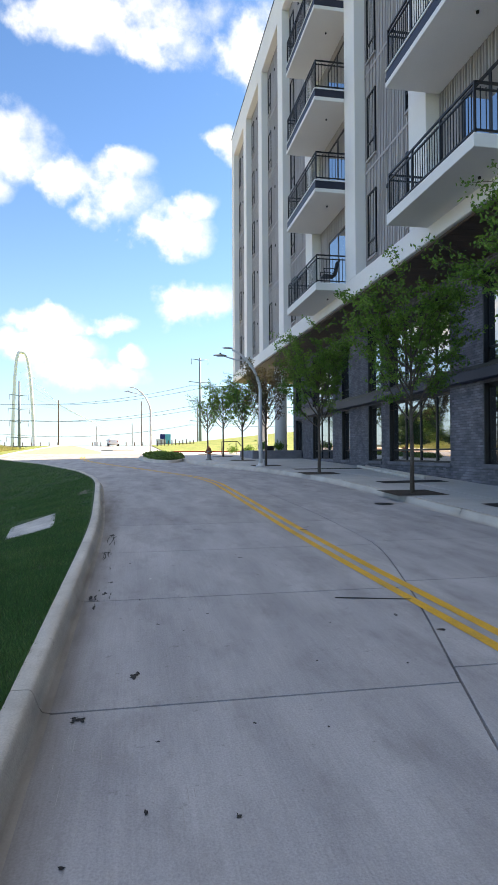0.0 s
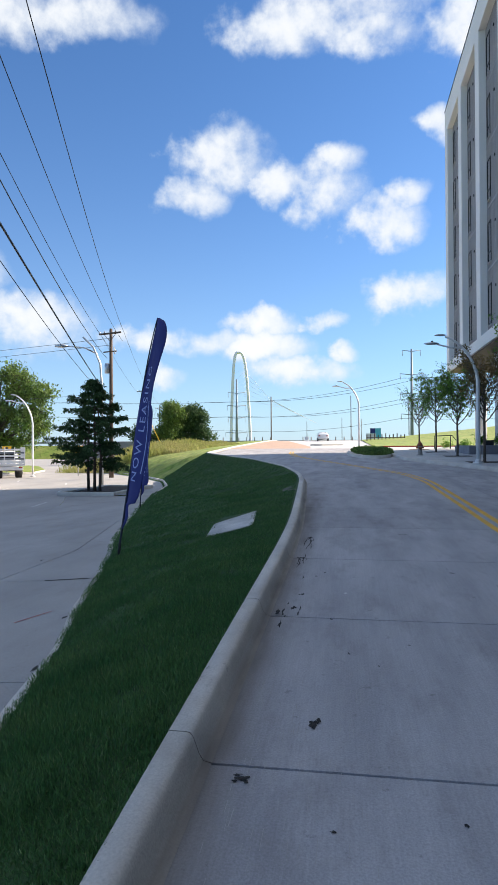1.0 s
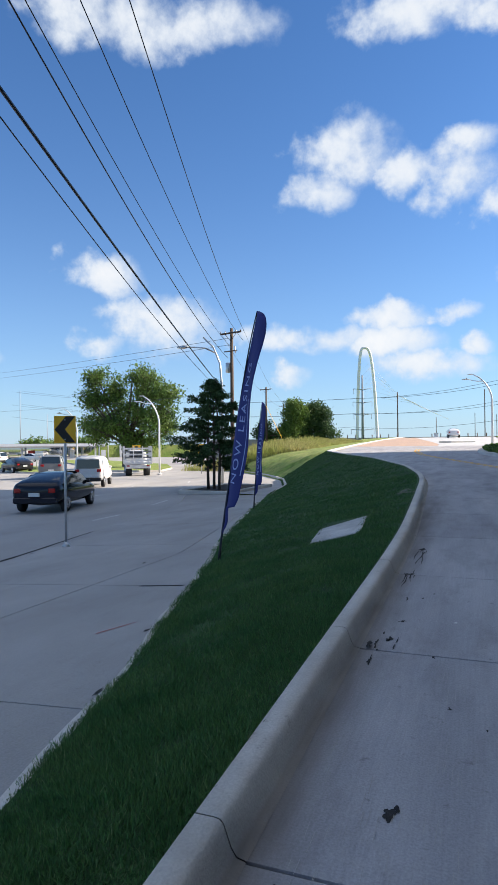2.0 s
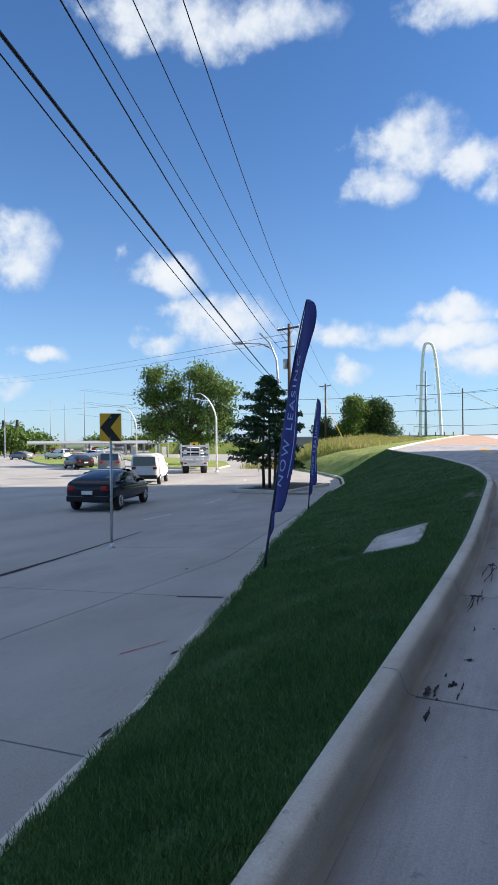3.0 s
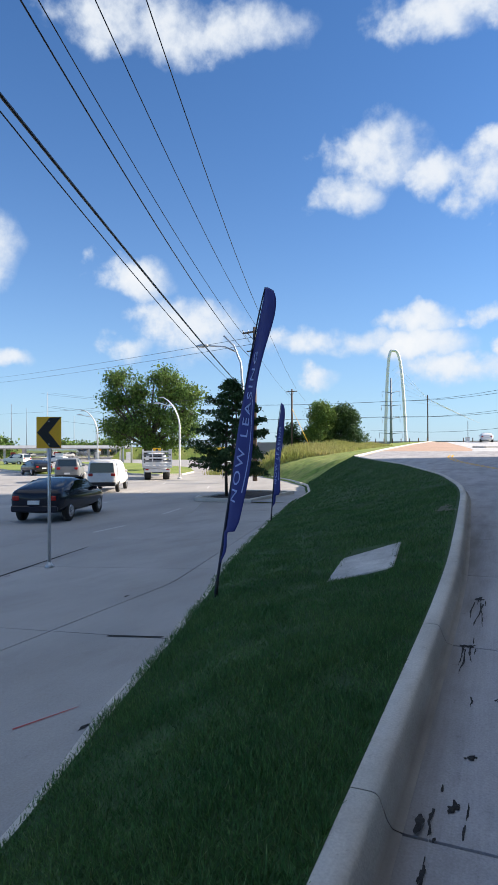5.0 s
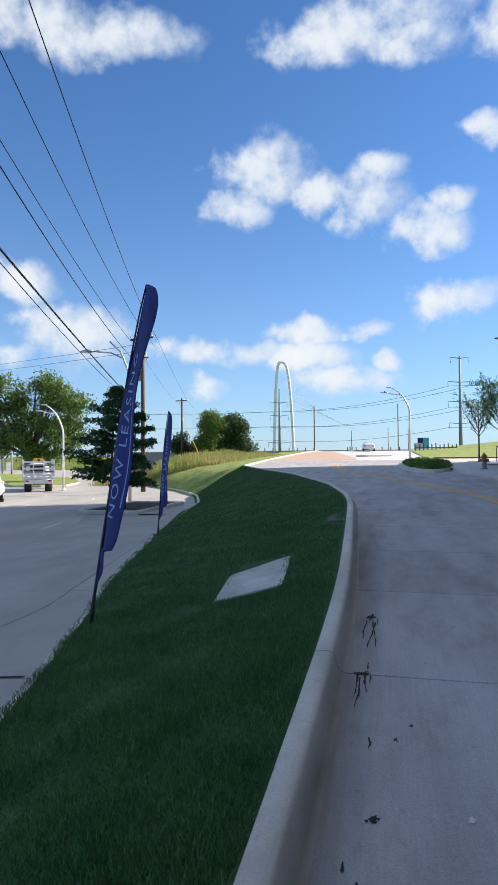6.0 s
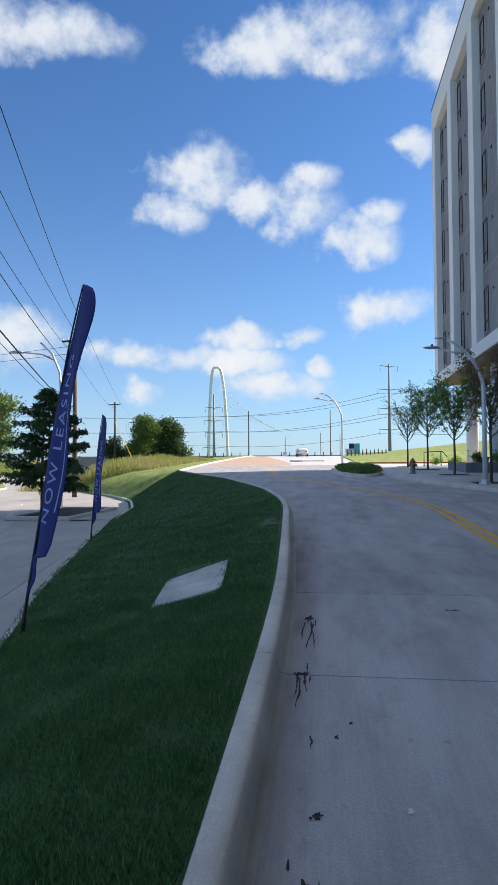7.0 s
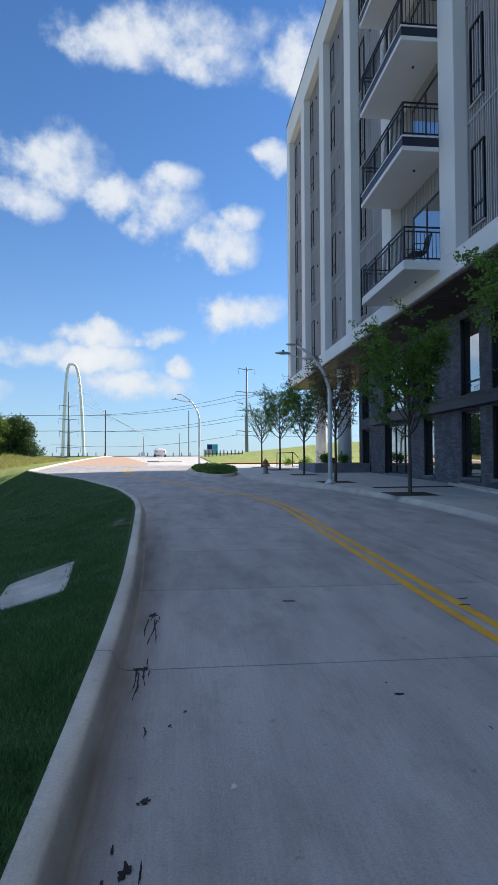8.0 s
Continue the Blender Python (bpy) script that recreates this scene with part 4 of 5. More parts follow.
def street_tree(x, y, tall, wide, seed, per=34, label="young elm street tree with fine green leaves", first=1.75, airy=1.0, leaf=LEAF):
    """A vase-shaped young street tree with many rising limbs."""
    r = random.Random(seed)
    rng = np.random.default_rng(seed)
    z0 = road_z(y) + .15
    t = thing("street_tree", (x, y, z0), label, "tree", "street trees")
    bm = bmesh.new()
    fork = first * r.uniform(.92, 1.05)
    tube(bm, [(0, 0, -.05), (.01, 0, fork * .5), (0, .01, fork), (0, 0, tall * .55), (.02, 0, tall * .9)], [.062, .05, .045, .028, .008], 8)
    sprays = []
    for i in range(19):
        a = i * 2.4 + r.uniform(-.3, .3)
        start = fork * r.uniform(.85, 1.0) + (tall - fork) * (i / 19) * .55
        reach = wide * r.uniform(.6, 1.05) * (1 - .3 * i / 19)
        end_z = min(tall * r.uniform(.8, 1.04), start + (tall - start) * r.uniform(.45, 1.0))
        pts, kinks = [], 7
        for k in range(kinks + 1):
            u = k / kinks
            rad = reach * u ** .8
            pts.append(Vector((math.cos(a + .25 * u) * rad + r.uniform(-.06, .06) * u, math.sin(a + .25 * u) * rad + r.uniform(-.06, .06) * u, start + (end_z - start) * u ** 1.1)))
        tube(bm, pts, [.026 * (1 - .85 * k / kinks) for k in range(kinks + 1)], 5)
        for k in range(1, kinks + 1):
            for q in range(3):
                b = a + r.gauss(0, 1.1)
                ln = r.uniform(.3, .75) * (.55 + .45 * k / kinks) * wide / 1.3
                tip = pts[k] + Vector((math.cos(b) * ln * .85, math.sin(b) * ln * .85, ln * r.uniform(-.1, .7)))
                mid = (pts[k] + tip) / 2 + Vector((0, 0, .05))
                tube(bm, [pts[k], mid, tip], [.008, .006, .003], 3, caps=False)
                if k > 1:
                    sprays.append((pts[k], mid, tip))
    part("trunk", bm, BARK, t)
    dots = []
    for p, m, q in sprays:
        for _ in range(max(1, int(per * airy * r.uniform(.5, 1.4)))):
            u = r.uniform(.1, 1.08)
            c = p.lerp(m, u * 2) if u < .5 else m.lerp(q, u * 2 - 1)
            dots.append((c.x + r.gauss(0, .05), c.y + r.gauss(0, .05), c.z + r.gauss(0, .04)))
    quads("crown", leaf_cloud(dots, rng, 1, (.012, .012, .012), .088, .2), leaf, t)
    pit = [(x - .65, y - .65), (x + .65, y - .65), (x + .65, y + .65), (x - .65, y + .65)]
    patch("tree_pit", pit, lambda px, py: road_z(py) + .156, SOIL, lift=.002)
    return t


street_tree(5.83, 14.0, 5.4, 1.65, 11, 40)
street_tree(5.6, 20.95, 4.95, 1.4, 12, 38)
street_tree(4.94, 26.9, 4.8, 1.15, 13, 14, "young street tree with thin russet and green leaves", leaf=REDLEAF)
street_tree(4.93, 33.0, 4.6, 1.2, 14, 18)
street_tree(4.75, 39.2, 5.0, 1.4, 15, 22)
street_tree(4.33, 44.2, 4.2, 1.3, 16, 6, "young street tree with sparse yellowing leaves", airy=.7)
street_tree(6.45, 9.0, 5.7, 1.85, 17, 46, first=2.2)


def broad_tree(x, y, z0, tall, lobes, seed, leaf, size, per, label, trunk_r=.4, stems=1, spread=.8, name="tree"):
    """A grown tree; lobes are crown clumps (x, y, z, rx, ry, rz) round its foot."""
    r = random.Random(seed)
    rng = np.random.default_rng(seed)
    t = thing(name, (x, y, z0), label, "tree")
    bm = bmesh.new()
    for s in range(stems):
        ox = (s - (stems - 1) / 2) * trunk_r * 3.0
        tube(bm, [(ox, 0, -.2), (ox * 1.1 + r.uniform(-.1, .1), r.uniform(-.1, .1), tall * .2), (ox * 1.3, 0, tall * .42)], [trunk_r, trunk_r * .75, trunk_r * .5], 9)
    twigs = []
    for n_lobe, (lx, ly, lz, rx, ry, rz) in enumerate(lobes):
        mid = Vector((lx, ly, lz))
        if n_lobe % 4 == 0 or len(lobes) < 8:
            tube(bm, [(0, 0, tall * .22), mid * .55 + Vector((0, 0, tall * .1)), mid], [trunk_r * .42, trunk_r * .25, trunk_r * .1], 6)
        for _ in range(int(16 * rx * rz)+14):
            d = Vector((r.gauss(0, 1), r.gauss(0, 1), r.gauss(0, 1))).normalized() * r.uniform(.35, 1.0) ** .6
            p = mid + Vector((d.x * rx, d.y * ry, d.z * rz))
            twigs.append(tuple(p))
            if r.random() < .3:
                tube(bm, [mid, (mid + p) / 2 + Vector((0, 0, -.1)), p], [trunk_r * .12, trunk_r * .06, trunk_r * .02], 3, caps=False)
    part("trunk", bm, BARK, t)
    quads("crown", leaf_cloud(twigs, rng, per, (spread * .42, spread * .42, spread * .3), size, .5), leaf, t)
    return t


def clumps(envelopes, count, size, seed):
    """Small crown clumps spread through larger envelopes."""
    r = random.Random(seed)
    out = []
    for cx, cy, cz, rx, ry, rz, share_of in envelopes:
        for _ in range(int(count * share_of)):
            d = Vector((r.gauss(0, 1), r.gauss(0, 1), r.gauss(0, 1))).normalized() * r.uniform(.45, 1)
            s = size * r.uniform(.6, 1.25)
            out.append((cx + d.x * rx, cy + d.y * ry, cz + d.z * rz, s, s, s * .7))
    return out


broad_tree(-37.5, 61.5, -.73, 12.3, clumps([(-2.8, 0, 9.0, 2.7, 2, 2.7, .34), (2.9, 0, 9.6, 1.8, 2, 2.8, .24), (5.0, 0, 8.0, 1.2, 1.5, 1.4, .08), (3.4, 0, 5.2, 2.3, 2.2, 2.0, .24), (-3.2, 0, 4.6, 2.9, 2.4, 1.7, .26), (.2, 0, 5.2, 1.6, 2.0, 1.8, .1), (-.3, 0, 7.2, .9, 1.4, 1.2, .03), (1.5, 0, 3.2, 2.6, 2, .8, .12)], 74, .8, 3),
           21, LEAFOAK, .29, 15, "large old pecan tree with a broken two-lobed crown", .5, spread=1.25)


def layered_conifer(x, y, z0, tall, wide, seed, label):
    """Slim trunks and rising boughs, each bough fringed with flat drooping sprays."""
    r, rng = random.Random(seed), np.random.default_rng(seed)
    t = thing("cypress_tree", (x, y, z0), label, "tree")
    for ox, lean in ((-.3, -.1), (.02, .02), (.3, .12)):
        pipe("trunk", [(ox, 0, -.1), (ox + lean * .5, .03, tall * .3), (ox * .5 + lean, 0, tall * .62), (lean * .3, 0, tall * .97)], [.085, .07, .045, .012], BARK, t)
    bm, dots = bmesh.new(), []
    for i in range(105):
        h = (i + .5) / 105
        a = i * 2.39996 + r.uniform(-.35, .35)
        z = tall * (.19 + .77 * h) + r.gauss(0, .12)
        reach = wide * (min(1.0, .5 + 2.0 * h) * (1 - h) ** .75 + .05) * r.uniform(.45, 1.2)
        rise = reach * r.uniform(.05, .4)
        line = [Vector((math.cos(a) * reach * u, math.sin(a) * reach * u, z + rise * u - reach * .16 * u * u)) for u in (0, .35, .7, 1)]
        tube(bm, line, [.022, .016, .01, .004], 4, caps=False)
        for k in range(int(7 + reach * 9)):
            u = r.uniform(.22, 1.02)
            c = line[0].lerp(line[3], u) + Vector((0, 0, .05))
            b = a + r.choice((-1, 1)) * r.uniform(.4, 1.2)
            ln = r.uniform(.18, .5) * (1.2 - .7 * u)
            for q in range(18):
                v = r.random()
                dots.append((c.x + math.cos(b) * ln * v + r.gauss(0, .025), c.y + math.sin(b) * ln * v + r.gauss(0, .025), c.z - .14 * v * v + r.gauss(0, .03)))
    part("boughs", bm, BARK, t)
    quads("crown", leaf_cloud(dots, rng, 1, (.012, .012, .012), .115, .4), LEAFDARK, t)
    return t


layered_conifer(-13.4, 31.0, -.61, 5.9, 2.6, 22, "dark bushy cypress with three slim trunks in a kerbed bed")
broad_tree(-26.5, 90, 1.2, 7.6, clumps([(-3.9, 0, 2.6, 1.9, 1.6, 1.5, .25), (3.0, 0, 5.0, 2.0, 1.6, 1.9, .36), (4.4, 0, 2.4, 1.7, 1.5, 1.6, .25), (.8, 0, 2.4, 2.6, 1.6, 1.6, .3), (-.2, 1, 5.0, 1.5, 1.4, 1.6, .2)], 40, .8, 4), 23, LEAFDARK, .3, 26, "dark green clump of trees behind the tall grass", .3, spread=1.2)
broad_tree(-25.3, 88, 1.2, 7.6, clumps([(0, 0, 5.2, 1.7, 1.4, 1.9, .5), (-.6, 0, 2.8, 1.8, 1.4, 1.4, .4)], 34, .75, 6), 24, LEAFOAK, .27, 26, "sunlit tree in front of a darker clump", .25, spread=1.15)
for i, (az, d, h) in enumerate(((-49, 165, 8.5), (-46.6, 160, 8.0), (-51.5, 150, 7), (-44.8, 170, 6.5), (-54, 160, 8), (-39.5, 190, 5.5), (-37.6, 195, 5), (-35.2, 185, 6))):
    broad_tree(d * math.sin(radians(az)), d * math.cos(radians(az)), -.9, h, [(0, 0, h * .6, 4.0, 3, h * .36), (2.6, 0, h * .45, 3, 3, h * .3), (-3, 0, h * .42, 3, 3, h * .28)], 30 + i, LEAFOAK, .8, 9, "distant green roadside tree by the junction", .35, spread=2.0)

# tall grass and scrub on the mound
rng = np.random.default_rng(8)
n = 30000
px, py = rng.uniform(-27.5, -13.5, n), rng.uniform(55, 76, n)
keep = (px > -9 - .27 * py + 4 * np.sin(py * .3) * .3) | (rng.random(n) < .25)
px, py = px[keep], py[keep]
pz = np.array([on_bank(a, b) for a, b in zip(px, py)])
hh = rng.uniform(.3, 1.25, len(px)) * (1.05 - .8 * np.clip((px + 20) / 6, 0, 1)) * (.8 + .3 * np.sin(px * 1.3) * np.sin(py * .9))
lean = rng.normal(0, .22, (len(px), 2)) * hh[:, None]
base = np.stack([px, py, pz - .02], 1)
side = np.stack([rng.uniform(.015, .045, len(px)), rng.uniform(-.02, .02, len(px)), np.zeros(len(px))], 1)
tip = base + np.stack([lean[:, 0], lean[:, 1], hh], 1)
tagged(quads("tall_grass", np.stack([base - side, base + side, tip + side * .3, tip - side * .3], 1), REED, label="tall seeding yellow-green grass on the mound"), category="grass", kind="stuff")

# ---- street furniture ----
def street_lamp(x, y, z0, tall, turn, label="pale steel street lamp with twin curved arms", material=None):
    """A post that bends over into a short upper arm, with a longer arm below it."""
    material = material or PALE
    t = thing("street_lamp", (x, y, z0), label, "street lamp", "street lamps")
    t.rotation_euler = (0, 0, turn)
    bend = []
    for k in range(9):
        u = k / 8
        bend.append((-1.25 * u ** 1.6, 0, tall * (.66 + .34 * math.sin(u * 1.25) / math.sin(1.25))))
    pipe("post", [(0, 0, 0), (0, 0, tall * .33)] + bend, [.085, .078] + [.072 - .03 * k / 8 for k in range(9)], material, t, n=10)
    pipe("base_plate", [(0, 0, 0), (0, 0, .06), (0, 0, .061), (0, 0, .16)], [.2, .2, .13, .10], material, t, n=12)
    j = bend[5]
    pipe("arm", [j, (j[0] - .45, 0, j[2] + .0), (j[0] - 1.0, 0, j[2] + .14)], [.04, .034, .03], material, t)
    for c, s in (((j[0] - 1.2, 0, j[2] + .17), .9), ((bend[-1][0] - .2, 0, bend[-1][2] + .06), .7)):
        bm = bmesh.new()
        bmesh.ops.create_uvsphere(bm, u_segments=12, v_segments=6, radius=1)
        bmesh.ops.scale(bm, vec=(.34 * s, .13 * s, .06 * s), verts=bm.verts)
        bmesh.ops.translate(bm, vec=c, verts=bm.verts)
        part("lamp_head", bm, GALV, t, smooth=True)
    pipe("photocell", [(j[0] - 1.18, 0, j[2] + .2), (j[0] - 1.18, 0, j[2] + .28)], .04, BLACK, t)
    return t


street_lamp(4.56, 26.2, road_z(26.2) + .15, 5.0, .12)
street_lamp(.42, 50.5, road_z(50.5) - .02, 5.35, .05)
street_lamp(-25.9, 48.0, -.73, 6.6, .5)
street_lamp(-39.3, 55.0, -.73, 6.3, .4)
street_lamp(-36.5, 30.5, -.73, 7.2, 3.3)
tall_lamp = thing("tall_street_lamp", (-15.1, 36.2, -.73), "grey steel street lamp with a long curved arm", "street lamp")
pipe("post", [(0, 0, 0), (0, 0, 6), (-.1, -.02, 7.4), (-.5, -.1, 8.4), (-1.1, -.2, 9.0)], [.1, .08, .07, .06, .05], GALV, tall_lamp)
pipe("arm", [(-.28, -.05, 8.0), (-1.0, -.2, 8.35), (-2.0, -.4, 8.45)], [.05, .045, .04], GALV, tall_lamp)
pipe("lamp_head", [(-2.0, -.4, 8.45), (-2.3, -.45, 8.47), (-2.75, -.5, 8.45)], [.05, .13, .05], GALV, tall_lamp)

# fire hydrant
hyd = thing("fire_hydrant", (3.25, 34.25, road_z(34.25) + .15), "orange and grey fire hydrant on the pavement", "fire hydrant")
pipe("barrel", [(0, 0, 0), (0, 0, .04), (0, 0, .05), (0, 0, .5)], [.17, .17, .12, .115], HYDSILVER, hyd, n=14)
pipe("bonnet", [(0, 0, .5), (0, 0, .53), (0, 0, .62), (0, 0, .69), (0, 0, .76)], [.15, .15, .12, .06, .03], HYDRANT, hyd, n=14)
pipe("outlet", [(-.2, 0, .42), (.2, 0, .42)], .06, HYDRANT, hyd, n=10)
pipe("outlet", [(0, -.22, .38), (0, 0, .38)], .08, HYDRANT, hyd, n=10)

# kerbed bed with shrubs at the corner, seen round the lamp
bed = thing("planting_bed", (1.0, 40.5, road_z(40.5)), "kerbed corner bed full of low grassy shrubs", "planting bed")
bm = bmesh.new()
ring_pts = [(1.25 * math.cos(a) * (1.05 if math.cos(a) > 0 else 1.25), 6.6 * math.sin(a)) for a in np.linspace(0, 2 * math.pi, 36, endpoint=False)]
lo = [bm.verts.new((x, y, road_z(40.5 + y) - road_z(40.5) - .05)) for x, y in ring_pts]
hi = [bm.verts.new((x * .97, y * .985, road_z(40.5 + y) - road_z(40.5) + .14)) for x, y in ring_pts]
bm.faces.new(hi)
for i in range(36):
    bm.faces.new((lo[i], lo[(i + 1) % 36], hi[(i + 1) % 36], hi[i]))
part("kerb", bm, KERB, bed)
rng = np.random.default_rng(9)
a, q = rng.uniform(0, 6.283, 700), np.sqrt(rng.random(700))
cent = np.stack([1.15 * np.cos(a) * q, 6.0 * np.sin(a) * q, rng.uniform(.12, .26, 700) + .026 * 6.0 * np.sin(a) * q], 1)
quads("shrubs", leaf_cloud(cent, rng, 26, (.09, .12, .06), .12, -1.0), LEAFOAK, bed, "grey-green grassy shrubs")

# kerbed island under the cypress
isl = thing("kerbed_island", (-13.1, 31.6, -.735), "kerbed tree bed with bark mulch in the lane", "tree bed")
bm = bmesh.new()
box(bm, -1.35, -2.6, 0, 1.55, -2.4, .18, .02), box(bm, 1.35, -2.4, 0, 1.55, 3.2, .18, .02), box(bm, -1.35, -2.4, 0, -1.15, 3.2, .18, .02), box(bm, -1.35, 3.2, 0, 1.55, 3.4, .18, .02)
part("kerb", bm, KERB, isl)
slab("mulch", (-1.15, -2.4, 0, 1.35, 3.2, .12), SOIL, isl)


# ---- flags ----
def islands_of(me):
    """The loose pieces of a mesh, as (corners, faces)."""
    root = list(range(len(me.vertices)))

    def top(v):
        while root[v] != v:
            root[v] = root[root[v]]
            v = root[v]
        return v

    for f in me.polygons:
        vs = list(f.vertices)
        for v in vs[1:]:
            root[top(v)] = top(vs[0])
    pieces = {}
    for f in me.polygons:
        pieces.setdefault(top(f.vertices[0]), []).append(list(f.vertices))
    out = []
    for faces in pieces.values():
        used = sorted({v for f in faces for v in f})
        at = {v: i for i, v in enumerate(used)}
        out.append(([tuple(me.vertices[v].co) for v in used], [[at[v] for v in f] for f in faces]))
    return out


def feather_flag(x, y, z0, tall, lean_x, lean_y, face, label, flap=1.0, seed=1):
    """A feather banner on a bent pole; face is the plan angle of the cloth's width."""
    t = thing("feather_flag", (x, y, z0), label, "flag", "feather flags")
    pole = []
    for k in range(25):
        u = k / 24
        pole.append(Vector((lean_x * u + face[0] * .55 * max(0, u - .55) ** 2 * 4.6 * .35 * .9, lean_y * u + face[1] * .55 * max(0, u - .55) ** 2 * 4.6 * .35, tall * u - .35 * max(0, u - .8) ** 2 * 5)))
    pipe("pole", pole, [.022 - .012 * k / 24 for k in range(25)], NAVY, t, n=6)
    pipe("shaft", [pole[0], pole[2]], .018, GALV, t, n=6)
    pipe("ground_spike", [(0, 0, -.1), pole[1]], .026, BLACK, t, n=6)
    rows = []
    fx, fy = face
    for k in range(61):
        u = .1 + .9 * k / 60
        f = u * 24
        i = min(23, int(f))
        p = pole[i].lerp(pole[i + 1], f - i)
        wide = .42 * min(1, max(.02, (u - .085) / .17)) ** .9
        if u > .86:
            wide *= max(.05, math.sqrt(max(0, 1 - ((u - .86) / .14) ** 2)))
        if u < .22:
            wide *= .75 + .3 * math.sin((u - .1) * 45)
        row = []
        for j in range(9):
            v = j / 8
            wave = flap * .028 * math.sin(u * 13 + seed) * v + flap * .018 * math.sin(v * 5 + u * 9)
            row.append((p.x + fx * wide * v - fy * wave, p.y + fy * wide * v + fx * wave, p.z - wide * v * .12))
        rows.append(row)
    cloth = sheet("banner", rows, CLOTH, kind="", parent=t)
    m = cloth.modifiers.new("thick", "SOLIDIFY")
    m.thickness = .004
    # words run up the cloth
    text = bpy.data.curves.new("words", "FONT")
    text.body, text.size, text.align_x, text.align_y = "NOW LEASING", .34, "LEFT", "CENTER"
    text.space_character, text.extrude = 1.25, .001
    tmp = new("words", text)
    dep = bpy.context.evaluated_depsgraph_get()
    me = bpy.data.meshes.new_from_object(tmp.evaluated_get(dep))
    bpy.data.objects.remove(tmp)
    wide_x = max(v.co.x for v in me.vertices)
    k = tall * .48 / wide_x
    up0 = .30
    letters = islands_of(me)
    for both in (-1, 1):
        for cos, faces in letters:
            placed = []
            for c in cos:
                u = up0 + (c[0] * k) / tall
                f = u * 24
                i = min(23, int(f))
                p = pole[i].lerp(pole[i + 1], f - i)
                s = .17 - c[1] * .62 * both * flip_sign
                vv = s / .42
                wave = flap * .028 * math.sin(u * 13 + seed) * vv + flap * .018 * math.sin(vv * 5 + u * 9)
                out = both * (.007 + c[2])
                placed.append((p.x + fx * s - fy * (wave + out), p.y + fy * s + fx * (wave + out), p.z - s * .12))
            mesh_ob("letter", placed, faces, LETTER, t, "pale printed letter")
    bpy.data.meshes.remove(me)
    bar = []
    for k in range(13):
        u = .34 + .3 * k / 12
        f = u * 24
        i = min(23, int(f))
        p = pole[i].lerp(pole[i + 1], f - i)
        for s in (.325, .35):
            vv = s / .42
            wave = flap * .028 * math.sin(u * 13 + seed) * vv + flap * .018 * math.sin(vv * 5 + u * 9) - .008
            bar.append((p.x + fx * s - fy * wave, p.y + fy * s + fx * wave, p.z - s * .12))
    mesh_ob("small_print", bar, [(2 * k, 2 * k + 1, 2 * k + 3, 2 * k + 2) for k in range(12)], LETTER, t, "thin pale printed line")
    return t


flip_sign = -1
feather_flag(-4.446, 10.925, -.24, 4.12, .55, .26, (.74, -.673), "blue feather flag with pale lettering planted in the grass", seed=2)
feather_flag(-7.5, 20.95, -.42, 3.55, .24, .08, (.7, -.714), "blue feather flag with pale lettering farther up the bank", seed=5)

# chevron sign
sgn = thing("chevron_sign", (-9.12, 13.1, -.63), "yellow curve sign with a black chevron on a steel post", "road sign")
pipe("post", [(0, 0, 0), (0, 0, 2.9)], .03, GALV, sgn)
pipe("base", [(0, 0, 0), (0, 0, .05), (0, 0, .12)], [.1, .08, .035], GALV, sgn)
plate = new("plate")
plate.parent = sgn
plate.rotation_euler = (0, 0, radians(30))
slab("board", (-.235, -.035, 2.34, .235, -.03, 2.95), SIGN, plate, bevel=.002)
bm = bmesh.new()
for pts in (((.225, 2.94), (.02, 2.94), (-.225, 2.645), (-.0, 2.645)), ((-.0, 2.645), (-.225, 2.645), (.02, 2.35), (.225, 2.35))):
    f = [bm.verts.new((px, -.038, pz)) for px, pz in pts]
    bm.faces.new(f)
part("chevron", bm, BLACK, plate)
for pz in (2.42, 2.86):
    pipe("bolt", [(.0, -.045, pz), (.0, -.03, pz)], .012, GALV, plate)


# ---- poles and wires ----
def utility_pole(x, y, z0, tall, turn, label, box_on=False):
    t = thing("utility_pole", (x, y, z0), label, "utility pole", "utility poles")
    t.rotation_euler = (0, 0, turn)
    pipe("pole", [(0, 0, 0), (0, 0, tall)], [.17, .11], WOOD, t, n=10)
    slab("crossarm", (-1.0, -.16, tall - .42, 1.0, -.06, tall - .3), WOOD, t, bevel=.01)
    for s in (-.95, -.5, .5, .95):
        pipe("insulator", [(s, -.11, tall - .3), (s, -.11, tall - .24), (s, -.11, tall - .16)], [.03, .05, .02], GALV, t)
    for s in (-1, 1):
        pipe("brace", [(s * .55, -.11, tall - .4), (0, -.1, tall - .95)], .02, WOOD, t, n=5)
    if box_on:
        pipe("transformer", [(-.28, -.1, tall - 3.3), (-.28, -.1, tall - 3.25), (-.28, -.1, tall - 2.6), (-.28, -.1, tall - 2.55)], [.14, .19, .19, .12], GALV, t, n=12)
        slab("side_arm", (-.6, -.16, tall - 1.75, .6, -.08, tall - 1.67), WOOD, t)
        pipe("cutout", [(.45, -.12, tall - 1.9), (.4, -.12, tall - 1.4)], .05, PALE, t)
    return t


utility_pole(-17.7, 44.3, -.6, 11.0, -.3, "weathered wooden utility pole with crossarm and transformer", True)
utility_pole(-30.0, 88, .4, 9.9, -.3, "weathered wooden utility pole with crossarm")
utility_pole(-39.5, 127, 1.0, 9.4, -.3, "weathered wooden utility pole with crossarm")


